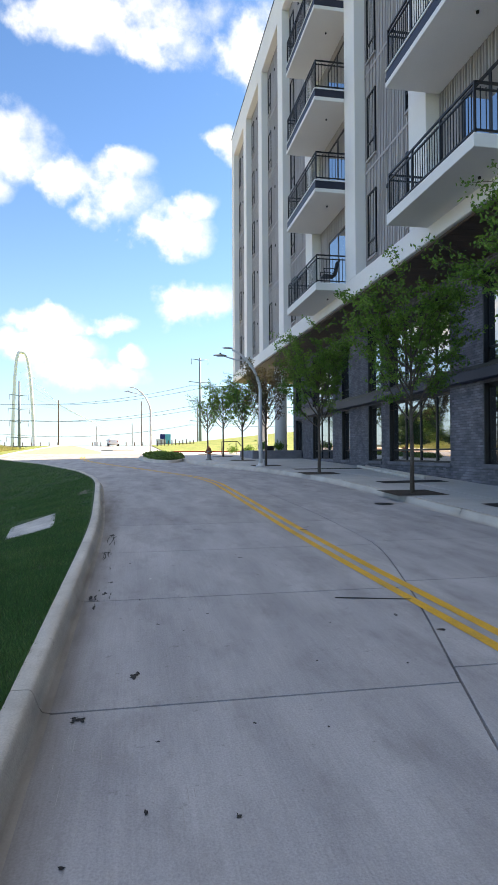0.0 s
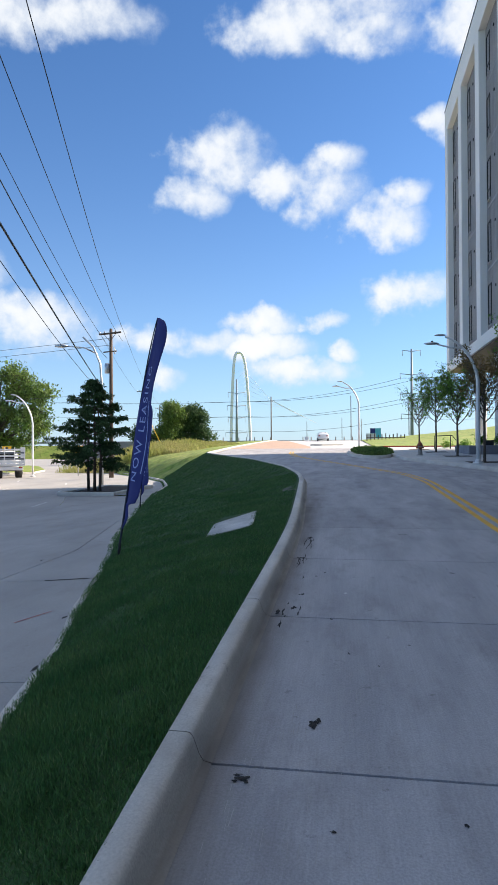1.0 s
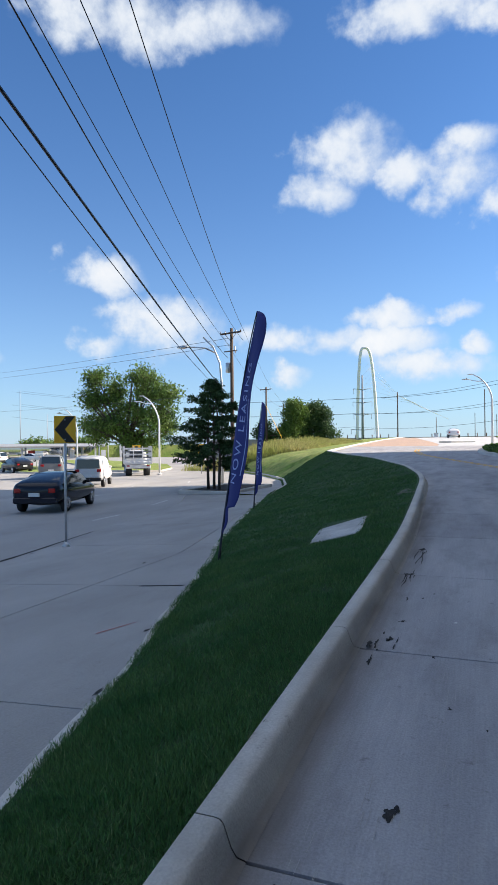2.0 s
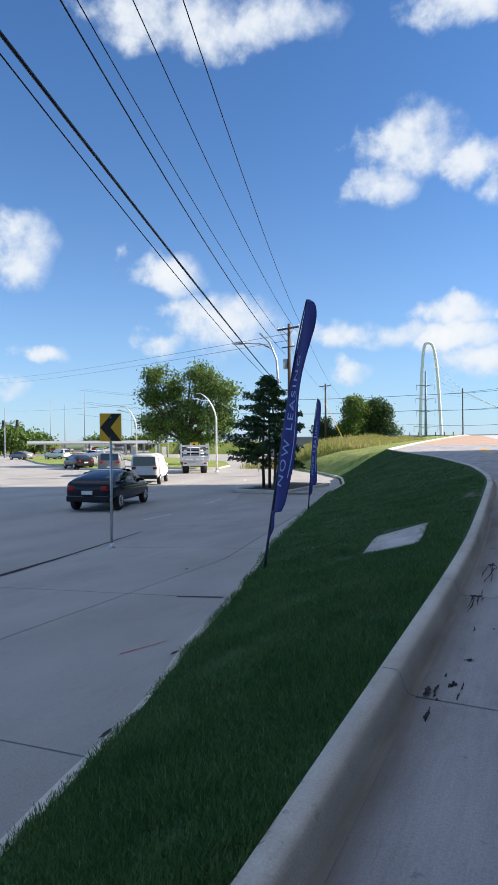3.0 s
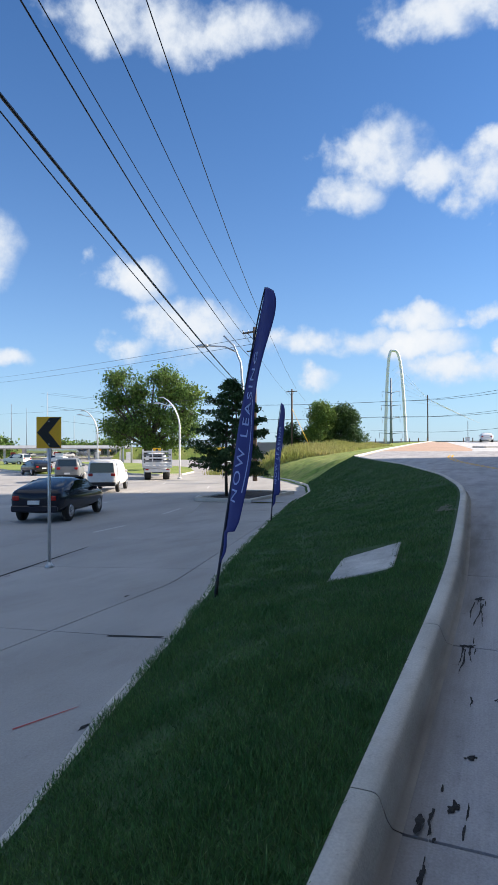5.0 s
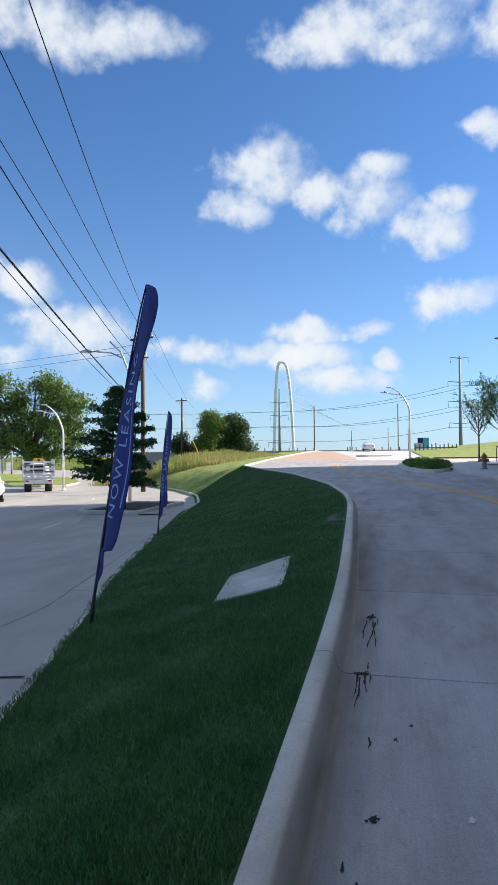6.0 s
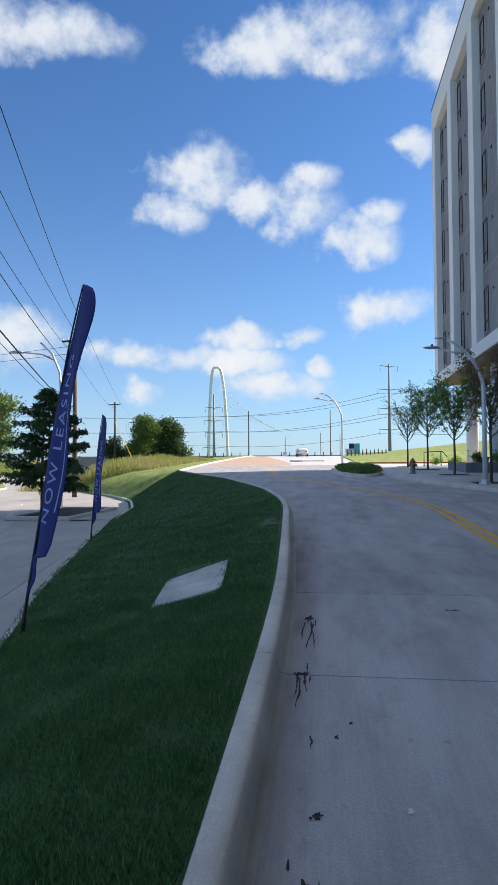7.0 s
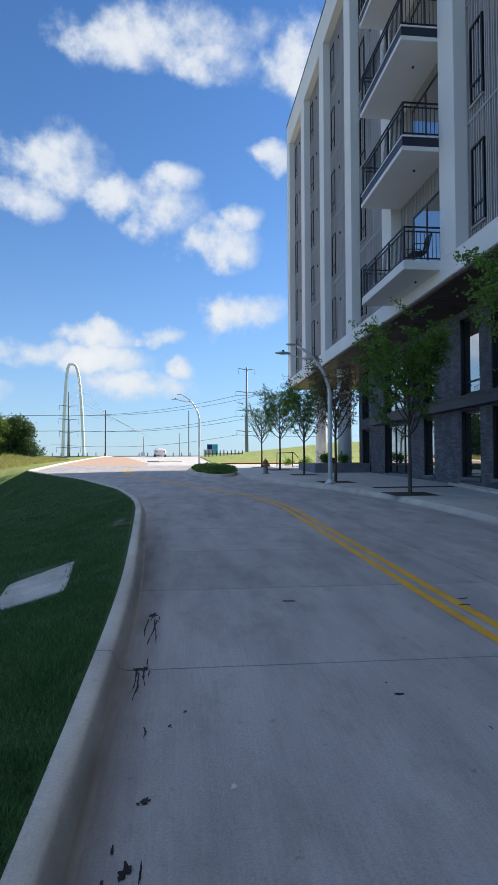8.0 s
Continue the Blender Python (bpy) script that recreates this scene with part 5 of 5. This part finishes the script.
def wire(pts, radius, label, name="overhead_wire", sag=.3):
    (a, b) = (Vector(pts[0]), Vector(pts[1]))
    line = [a.lerp(b, k / 32) - Vector((0, 0, sag * 4 * (k / 32) * (1 - k / 32))) for k in range(33)]
    return tagged(pipe(name, line, radius, BLACK, n=4), label, "wire", "overhead wires")


def beyond(a, p, k):
    """The end of a wire that starts at a, passes p and runs on to k times that length."""
    return tuple(u + (v - u) * k for u, v in zip(a, p))


SPANS = [((-16.56, 44.0, 10.0), (-6.98, 12.55, 10.66), .014, 1.6), ((-16.9, 44.6, 9.5), (-7.47, 12.13, 9.72), .012, 2.0), ((-17.63, 44.3, 8.85), (-8.12, 11.1, 9.61), .012, 1.78), ((-18.0, 44.3, 8.2), (-8.47, 10.97, 9.74), .018, 1.87),
         ((-17.6, 44.3, 5.0), (-5.08, 7.25, 5.15), .02, .57), ((-17.8, 44.3, 5.13), (-6.71, 7.1, 6.99), .012, 1.6)]
for a, p, rr, dip in SPANS:
    wire((a, beyond(a, (p[0], p[1], p[2] + dip * .98), 1.75)), rr, "black overhead wire running along the street", sag=dip)
for s in (-.95, .95):
    wire(((-17.7 + s, 44.3, 10.25), (-30 + s, 88, 9.9)), .012, "black overhead wire between utility poles")
    wire(((-30 + s, 88, 9.9), (-39.5 + s, 127, 10.0)), .014, "black overhead wire between utility poles")
tagged(pipe("guy_wire", [(-30, 88, 7.5), (-22, 72, on_bank(-22, 72))], .035, SIGN, n=5), "yellow-sleeved guy wire staying a utility pole", "guy wire")


def pylon(x, y, z0, tall, arms, turn, label):
    t = thing("transmission_pylon", (x, y, z0), label, "pylon", "transmission pylons")
    t.rotation_euler = (0, 0, turn)
    pipe("mast", [(0, 0, 0), (0, 0, tall)], [.85, .4], FARSTEEL, t, n=12)
    for z, w in arms:
        pipe("crossarm", [(-w, 0, z + .5), (0, 0, z), (w, 0, z + .5)], [.12, .24, .12], FARSTEEL, t, n=6)
        for s in (-w, w):
            pipe("insulator", [(s, 0, z + .4), (s * .98, 0, z - 2.2)], .12, FARSTEEL, t, n=5)
    return t


pylon(29.9, 300, 2, 45.6, [(44.5, 4.2), (33.5, 5.4), (14.6, 5.0), (24.5, 5.4)], .15, "grey steel transmission pylon with four crossarms")
pylon(-59, 330, 2, 36.5, [(29, 4.6), (22, 5.0), (15.5, 4.6), (7.5, 6)], .2, "grey steel transmission pylon in front of the bridge arch")
for s, zz in ((-4.8, 33), (4.8, 33), (-5, 23), (5, 23), (-5, 14)):
    wire(((-59 + s, 330, zz * .8), (29.9 + s, 300, zz + 1)), .09, "high-voltage line between pylons", sag=3)
    wire(((29.9 + s, 300, zz + 1), (190 + s, 246, zz + 8)), .09, "high-voltage line between pylons", sag=4)
    wire(((-59 + s, 330, zz * .8), (-330 + s, 380, zz + 12)), .07, "high-voltage line between pylons", sag=5)
for a, b in (((-170, 150, 24), (-17.7, 44.3, 9.7)), ((-170, 150, 22.5), (-17.7, 44.3, 9.2)), ((-170, 150, 13.5), (-17.7, 44.3, 5.6))):
    wire((a, b), .016, "distant overhead line across the street", sag=.8)

for x, y, h, rr in ((-15.2, 122, 9.0, .13), (.3, 118, 8.6, .09), (-1.6, 150, 6.0, .08), (12, 130, 8.5, .1), (3.4, 170, 6.5, .09), (-9.0, 135, 4.6, .07)):
    tagged(pipe("roadside_pole", [(x, y, 2.0), (x, y, 2.6 + h)], [rr, rr * .8], WOOD, n=6), "slim dark roadside pole beyond the crest", "pole", "roadside poles")

# ---- bridge arch ----
arch = thing("bridge_arch", (-129.3, 746, 2), "tall white steel arch of a cable-stayed bridge", "bridge")
arc = []
for k in range(41):
    u = -1 + k / 20
    arc.append((11.2 * math.copysign(abs(u) ** .8, u) - 1.0 + 2.5 * abs(u) , 6 * u, 116 * (1 - abs(u) ** 3.0)))
pipe("arch", arc, [1.9 - .35 * (1 - abs(-1 + k / 20)) for k in range(41)], ARCHWHITE, arch, n=10)
bm = bmesh.new()
box(bm, -420, -6, 6, 420, 6, 8.2)
part("deck", bm, FARGREY, arch)
for k in range(6):
    pipe("cable", [(8.5 + k * .2, 0, 92 - k * 7), (38 + k * 3.0, 0, 58 - k * 2), (75 + k * 4.0, 0, 38 - k * 2)], .14, ARCHWHITE, arch, n=4)
    pipe("cable", [(-7.5 - k * .4, 0, 88 - k * 9), (8, 0, 100 - k * 6)], .09, ARCHWHITE, arch, n=4)


# ---- vehicles ----
def wheel(parent, x, y, r, wide):
    w = new("wheel")
    w.parent = parent
    w.location = (x, y, r)
    s = 1 if x > 0 else -1
    pipe("tyre", [(-s * wide, 0, 0), (-s * wide * .9, 0, 0), (-s * .02, 0, 0), (0, 0, 0)], [r * .9, r, r, r * .92], RUBBER, w, n=20)
    bm = bmesh.new()
    tube(bm, [(s * .001, 0, 0), (s * .012, 0, 0)], [r * .62, r * .58], 16)
    for k in range(5):
        a = k * 1.2566
        tube(bm, [(s * .013, 0, 0), (s * .016, math.cos(a) * r * .55, math.sin(a) * r * .55)], [r * .12, r * .08], 4)
    part("rim", bm, CHROME, w)


def loft(name, stations, material, parent):
    """A body from cross-sections along y: (y, half width, sill, belt, half roof, roof)."""
    bm = bmesh.new()
    rows = []
    for y, hw, z0, zb, hr, zr in stations:
        half = [(hw * .88, z0), (hw * .99, z0 + (zb - z0) * .35), (hw, z0 + (zb - z0) * .7), (hw * .97, zb), (hr + (hw - hr) * .12, zb + (zr - zb) * .86), (hr * .82, zr)]
        rows.append([bm.verts.new((px, y, pz)) for px, pz in half] + [bm.verts.new((-px, y, pz)) for px, pz in reversed(half)])
    n = len(rows[0])
    for a, b in zip(rows, rows[1:]):
        for i in range(n):
            bm.faces.new((a[i], a[(i + 1) % n], b[(i + 1) % n], b[i]))
    bm.faces.new(rows[0][::-1]), bm.faces.new(rows[-1])
    ob = part(name, bm, material, parent, smooth=True)
    m = ob.modifiers.new("round", "SUBSURF")
    m.levels = m.render_levels = 1
    return ob


def poly(name, pts, material, parent, label=""):
    bm = bmesh.new()
    bm.faces.new([bm.verts.new(p) for p in pts])
    ob = part(name, bm, material, parent, label)
    s = ob.modifiers.new("thick", "SOLIDIFY")
    s.thickness, s.offset = .02, 0
    return ob


def car(x, y, z0, heading, kind, paint, label):
    """kind: sedan, suv or van; the nose points along +y before turning."""
    t = thing("van" if kind == "van" else "car", (x, y, z0), label, "van" if kind == "van" else "car", "vehicles on the street")
    t.rotation_euler = (0, 0, heading)
    if kind == "sedan":
        st = [(-2.34, .76, .42, .90, .62, .96), (-2.2, .88, .3, 1.03, .70, 1.10), (-1.5, .94, .22, 1.02, .64, 1.29), (-.6, .95, .2, .98, .61, 1.45), (.2, .95, .2, .96, .61, 1.45), (1.0, .94, .2, .94, .63, 1.17), (1.4, .93, .2, .92, .70, .99), (2.0, .88, .25, .80, .66, .86), (2.3, .72, .38, .66, .5, .72)]
        wr, wy, hw, belt, roof = .34, (-1.42, 1.42), .93, .94, 1.36
        side = [(-1.55, .98), (-.75, 1.33), (.3, 1.35), (1.02, .97)]
        rear, nose = [(-.58, -1.62, 1.215), (.58, -1.62, 1.215), (.52, -.8, 1.395), (-.52, -.8, 1.395)], [(-.64, 1.08, 1.10), (.64, 1.08, 1.10), (.56, .42, 1.41), (-.56, .42, 1.41)]
        ly, lz = -2.3, .82
    elif kind == "suv":
        st = [(-2.2, .82, .45, 1.0, .70, 1.25), (-2.15, .92, .36, 1.1, .72, 1.72), (-1.6, .95, .32, 1.12, .74, 1.82), (.1, .95, .3, 1.1, .74, 1.82), (.65, .95, .3, 1.1, .74, 1.52), (.95, .95, .3, 1.08, .80, 1.16), (1.9, .92, .34, 1.02, .80, 1.10), (2.2, .8, .44, .8, .6, .95)]
        wr, wy, hw, belt, roof = .38, (-1.38, 1.38), .95, 1.12, 1.74
        side = [(-1.95, 1.14), (-1.9, 1.68), (.1, 1.7), (.68, 1.14)]
        rear, nose = [(-.66, -2.19, 1.2), (.66, -2.19, 1.2), (.62, -2.14, 1.7), (-.62, -2.14, 1.7)], [(-.7, .86, 1.2), (.7, .86, 1.2), (.64, .3, 1.76), (-.64, .3, 1.76)]
        ly, lz = -2.2, 1.05
    else:
        st = [(-2.2, .82, .4, 1.0, .76, 1.8), (-2.15, .86, .3, 1.05, .78, 1.86), (-.5, .88, .28, 1.05, .78, 1.88), (.7, .88, .28, 1.04, .74, 1.84), (1.2, .88, .28, 1.02, .72, 1.42), (1.55, .88, .28, 1.0, .76, 1.12), (2.1, .84, .32, .88, .7, .98), (2.3, .7, .4, .7, .5, .8)]
        wr, wy, hw, belt, roof = .33, (-1.45, 1.45), .88, 1.06, 1.78
        side = [(.05, 1.1), (.1, 1.68), (.75, 1.66), (1.25, 1.1)]
        rear, nose = [(-.68, -2.215, 1.12), (.68, -2.215, 1.12), (.62, -2.19, 1.66), (-.62, -2.19, 1.66)], [(-.7, 1.42, 1.2), (.7, 1.42, 1.2), (.64, .86, 1.78), (-.64, .86, 1.78)]
        ly, lz = -2.2, 1.0
    loft("body", st, paint, t)
    for s in (-1, 1):
        inner = .55
        poly("side_window", [(s * (hw * .955 - inner * .0 - (z - belt) * .32), yy, z) for yy, z in side], CARGLASS, t)
        for yy in wy:
            wheel(t, s * (hw - .02), yy, wr, .2)
        bm = bmesh.new()
        box(bm, s * .62 - .12, ly - .03, lz - .08, s * .62 + .12, ly + .06, lz + .08, .02)
        part("tail_light", bm, REDLENS, t)
        bm = bmesh.new()
        box(bm, s * (hw + .02) - .08, .72, belt, s * (hw + .02) + .08, .84, belt + .14, .03)
        part("wing_mirror", bm, paint, t)
        bm = bmesh.new()
        box(bm, s * .6 - .14, st[-1][0] - .16, .62, s * .6 + .14, st[-1][0] - .02, .72, .02)
        part("headlight", bm, CHROME, t)
    poly("rear_window", rear, CARGLASS, t)
    poly("windscreen", nose, CARGLASS, t)
    slab("number_plate", (-.2, ly - .06, .62, .2, ly - .03, .75), PALE, t)
    slab("rear_bumper", (-hw * .85, ly - .05, .36, hw * .85, ly + .12, .58), BLACK if kind != "sedan" else paint, t, bevel=.04)
    return t


car(-15.9, 21.6, -.73, radians(17.4), "sedan", DARKPAINT, "glossy dark blue saloon car on the lower street")
car(-22.8, 34.0, -.73, radians(26), "van", WHITEPAINT, "small white delivery van on the lower street")
car(-4.4, 103, road_z(103), radians(4), "sedan", WHITEPAINT, "white saloon car far up the rise")
FAR = [(-49.0, 118, 95, GREYPAINT, "suv", "grey car at the distant junction"), (-45.6, 112, 85, GREYPAINT, "sedan", "silver saloon at the distant junction"), (-42.6, 105, 88, WHITEPAINT, "suv", "silver car at the distant junction"), (-39.6, 118, 90, WHITEPAINT, "sedan", "pale saloon at the distant junction"),
       (-40.5, 66, 60, BLACKPAINT, "sedan", "dark car turning at the junction"), (-37.4, 52, 34, GREYPAINT, "suv", "dark grey car ahead of the van")]
for az, d, h, paint, kind, text in FAR:
    car(d * math.sin(radians(az)), d * math.cos(radians(az)), -.73, radians(h), kind, paint, text)

# stake-bed truck
trk = thing("stake_truck", (-28.0, 47.8, -.73), "white stake-bed truck with slatted grey sides", "truck", "vehicles on the street")
trk.rotation_euler = (0, 0, radians(33))
slab("bed", (-1.15, -3.0, .95, 1.15, .9, 1.12), WHITEPAINT, trk, bevel=.02)
for k in range(5):
    z = 1.2 + k * .24
    slab("slat", (-1.13, -3.0, z, 1.13, -2.96, z + .14), GREYPAINT if k % 2 else WHITEPAINT, trk)
    for s in (-1, 1):
        slab("slat", (s * 1.13 - .02, -2.96, z, s * 1.13 + .02, .9, z + .14), GREYPAINT if k % 2 else WHITEPAINT, trk)
for px in (-1.1, -.37, .37, 1.1):
    slab("stake", (px - .035, -3.05, 1.1, px + .035, -3.001, 2.42), WHITEPAINT, trk)
    if abs(px) > 1:
        for py in (-1.9, -.7, .6):
            slab("stake", (px - .06, py - .035, 1.1, px + .06, py + .035, 2.42), WHITEPAINT, trk)
loft("cab", [(1.0, .9, .5, 1.2, .8, 2.05), (1.1, .96, .45, 1.25, .84, 2.15), (2.2, .96, .45, 1.25, .8, 2.1), (2.7, .95, .45, 1.2, .8, 1.4), (3.5, .9, .5, 1.1, .75, 1.2), (3.7, .8, .6, .9, .6, 1.0)], WHITEPAINT, trk)
poly("rear_window", [(-.6, .99, 1.45), (.6, .99, 1.45), (.55, 1.0, 1.95), (-.55, 1.0, 1.95)], CARGLASS, trk)
slab("rear_bumper", (-1.0, -3.0, .62, 1.0, -2.85, .9), WHITEPAINT, trk, bevel=.02)
slab("number_plate", (-.2, -3.03, .72, .2, -3.005, .85), PALE, trk)
for s in (-1, 1):
    slab("tail_light", (s * .8 - .12, -3.02, .78, s * .8 + .12, -2.99, .88), REDLENS, trk)
    slab("mirror", (s * 1.12 - .1, 2.1, 1.5, s * 1.12 + .1, 2.18, 1.85), BLACK, trk)
    for yy in (-1.9, 2.8):
        wheel(trk, s * .98, yy, .42, .26 if yy > 0 else .5)
slab("chassis", (-.4, -2.9, .55, .4, 3.2, .75), BLACK, trk)

# ---- far junction ----
def median(name, pts, material, label):
    verts = [(x, y, -.73) for x, y in pts] + [(x, y, -.56) for x, y in pts]
    n = len(pts)
    ob = mesh_ob(name, verts, [tuple(range(n, 2 * n))] + [(i, (i + 1) % n, n + (i + 1) % n, n + i) for i in range(n)], [material, KERB], None)
    ob.data.polygons.foreach_set("material_index", [0] + [1] * n)
    return tagged(ob, kind="structure")


median("grass_median", [(-95, 92), (-60, 62), (-41, 48.4), (-38.5, 48.2), (-37.6, 49.6), (-40, 54), (-55, 66), (-90, 96)], MEADOW, "")
median("grass_verge", [(-33.5, 52.6), (-30.5, 52.4), (-29, 54), (-31, 60), (-38, 72), (-60, 92), (-75, 96), (-48, 68)], MEADOW, "")
wall = thing("concrete_wall", (-43, 92, -.5), "long grey concrete wall behind the verge", "wall")
wall.rotation_euler = (0, 0, radians(14))
for k in range(6, 12):
    slab("panel", (-22 + k * 4.0, -.15, 0, -18.05 + k * 4.0, .15, 3.1), FARGREY, wall)
    slab("pier", (-22.3 + k * 4.0, -.25, 0, -22 + k * 4.0, .25, 3.3), FARGREY, wall)

sta = thing("petrol_station", (-92, 117, -.9), "petrol station with a flat white canopy and grey fascia", "petrol station")
sta.rotation_euler = (0, 0, radians(38))
slab("canopy", (-18, -4, 2.7, 12, 4, 3.5), WHITEPAINT, sta)
slab("fascia", (-18.05, -4.05, 2.7, 12.05, -4.0, 2.95), FARGREY, sta)
for px in (-15, -6, 3, 10):
    slab("canopy_post", (px, -.2, 0, px + .4, .2, 2.7), PALE, sta)
    slab("fuel_pump", (px + 1.5, -.4, 0, px + 2.5, .4, 2.0), REDTRIM if px < 0 else PALE, sta)
slab("shop", (-12, 9, 0, 14, 16, 3.2), FARGREY, sta)
slab("shop_window", (-11, 8.95, .6, 13, 9.0, 3.0), GLASS, sta)
slab("low_shop", (16, 2, 0, 30, 8, 3.0), WHITEPAINT, sta)

for x, y, arm in ((-88, 78, 9.0), (-60, 92, 7.0)):
    s = thing("traffic_signal", (x, y, -.73), "traffic signal mast with a long arm over the junction", "traffic light", "traffic signals")
    pipe("mast", [(0, 0, 0), (0, 0, 6.4)], [.16, .12], GALV, s)
    pipe("arm", [(0, 0, 5.9), (arm, -1.0, 6.2)], [.1, .06], GALV, s)
    for k in (.55, .95):
        slab("signal_head", (arm * k - .2, -1.0 * k - .2, 5.5, arm * k + .2, -1.0 * k + .1, 6.6), BLACK, s, bevel=.03)
    slab("street_sign", (arm * .2, -.4, 5.6, arm * .2 + 1.6, -.35, 6.0), TEAL, s)
for az, d, h in ((-43.5, 210, 16), (-42.3, 215, 15), (-40.6, 200, 19), (-38.4, 220, 13), (-36.5, 205, 11), (-33.9, 120, 9), (-47, 130, 9), (-31, 140, 8)):
    x, y = d * math.sin(radians(az)), d * math.cos(radians(az))
    tagged(pipe("distant_mast", [(x, y, -1.05), (x, y, h)], [.16, .08], FARSTEEL, n=6), "slim distant mast above the junction", "pole", "distant masts")

info = thing("median_sign", (-41.2, 51.5, -.56), "small white sign board on twin posts beside the lane", "road sign")
for s in (-.35, .35):
    pipe("post", [(s, 0, 0), (s, 0, 1.9)], .04, PALE, info)
for k in range(3):
    slab("board", (-.5, -.05, 1.05 + k * .3, .5, -.02, 1.28 + k * .3), PALE, info)
for az, d in ((-30.4, 60), (-24.6, 52)):
    x, y = d * math.sin(radians(az)), d * math.cos(radians(az))
    s = thing("curve_sign", (x, y, -.6), "small orange curve sign on a post", "road sign", "curve signs")
    pipe("post", [(0, 0, 0), (0, 0, 2.2)], .04, GALV, s)
    slab("board", (-.42, -.05, 1.5, .42, -.02, 2.4), SIGN, s)
    slab("chevron", (-.1, -.06, 1.6, .15, -.05, 2.3), BLACK, s)

# crest: posts, cabinets, a teal hoarding, fence, kerb
for k in range(22):
    x = -32 + k * 1.55
    if abs(x + 12) > 2.5:
        tagged(pipe("bollard", [(x, 119, 2.0), (x, 119, 3.55)], .09, WOOD, n=6), "short dark bollard along the crest", "bollard", "bollards on the crest")
for x, y, w, h in ((-8.6, 128, .8, 1.6), (-31, 126, .5, 1.4), (4.5, 132, 2.0, 2.2)):
    s = thing("utility_cabinet", (x, y, 2.1), "grey utility cabinet beside the road at the crest", "cabinet", "utility cabinets")
    slab("body", (-w / 2, -.4, 0, w / 2, .4, h), GALV, s, bevel=.03)
    slab("cap", (-w / 2 - .05, -.45, h, w / 2 + .05, .45, h + .08), GALV, s)
hoard = thing("teal_hoarding", (7.6, 180, 2.1), "teal and blue advertising board beyond the crest", "hoarding")
slab("board", (-1.5, -.2, 1.2, 1.5, 0, 4.8), TEAL, hoard)
slab("blue_panel", (-1.5, -.25, 3.4, -.1, -.21, 4.8), CLOTH, hoard)
slab("post", (-1.2, 0, 0, -1.0, .2, 4.5), GALV, hoard)
slab("post", (1.0, 0, 0, 1.2, .2, 4.5), GALV, hoard)
fence = thing("timber_fence", (5.6, 95, levee_z(5.6, 95) - .1), "weathered timber post fence on the grass", "fence")
for k in range(11):
    slab("post", (-3.2 + k * .55, -.06, -.4, -3.06 + k * .55, .06, .75 + .1 * (k % 3)), WOOD, fence)
slab("rail", (-3.2, -.03, .3, 2.4, .03, .4), WOOD, fence)
nose_isl = median("median_nose", [(-4.3, 66), (-3.1, 65.5), (-.9, 67), (-1.2, 68), (-3.4, 68)], KERB, "")
nose_isl.location.z = road_z(67) + .73 - .05
slab_red = tagged(sheet("painted_kerb", [[(2.2 + u * 14, 53 + u * 1.5, levee_z(2.2 + u * 14, 53.0) + h) for h in (.0, .16)] for u in np.linspace(0, 1, 8)], REDTRIM), kind="structure")

# bits by the columns: bowl planter, shrubs, handrail
pot = thing("bowl_planter", (8.5, 42.6, road_z(42.6) + .16), "dark tapered bowl planter near the columns", "planter")
pipe("bowl", [(0, 0, 0), (0, 0, .55), (0, 0, .62)], [.2, .42, .4], BLACK, pot, n=18)
pipe("soil", [(0, 0, .6), (0, 0, .63)], .36, SOIL, pot, n=14)
rng = np.random.default_rng(12)
for i, (x, y) in enumerate(((7.3, 45.0), (8.0, 47.2), (6.6, 47.0), (6.9, 37.4), (7.8, 36.6))):
    sh = thing("low_shrub", (x, y, road_z(y) + (.17 if y > 40 else .62)), "low rounded green shrub beside the columns", "shrub", "shrubs by the columns")
    quads("foliage", leaf_cloud(rng.normal(0, .16, (60, 3)) * np.array([1, 1, .7]) + np.array([0, 0, .25]), rng, 12, (.06, .06, .06), .09), LEAF, sh)
    pipe("stem", [(0, 0, 0), (0, 0, .3)], .02, BARK, sh, n=5)
hand = thing("handrail", (6.0, 44.6, road_z(44.6) + .16), "black steel handrail beside the path", "handrail")
pipe("rail", [(-.6, 0, .0), (-.6, 0, .9), (.6, .3, .95), (.9, .4, .6)], .03, BLACK, hand, n=6)
pipe("post", [(.5, .28, 0), (.5, .28, .94)], .03, BLACK, hand, n=6)

# ---- bricks beside the shop window ----
for p, q, z, d in NEAR_BRICKS:
    e = .005
    me_key = "brick_%.3f_%.3f" % (q - p, round(d * 500) / 500)
    me = bpy.data.meshes.get(me_key)
    if me is None:
        w = q - p
        me = bpy.data.meshes.new(me_key)
        me.from_pydata([(0, 0, 0), (0, w, 0), (0, w, .068), (0, 0, .068), (-d, e, e), (-d, w - e, e), (-d, w - e, .068 - e), (-d, e, .068 - e)], [], [(4, 7, 6, 5), (0, 4, 5, 1), (3, 2, 6, 7), (0, 3, 7, 4), (1, 5, 6, 2)])
        me.materials.append(BRICK)
    share("brick", me, building, (PX, p, z))
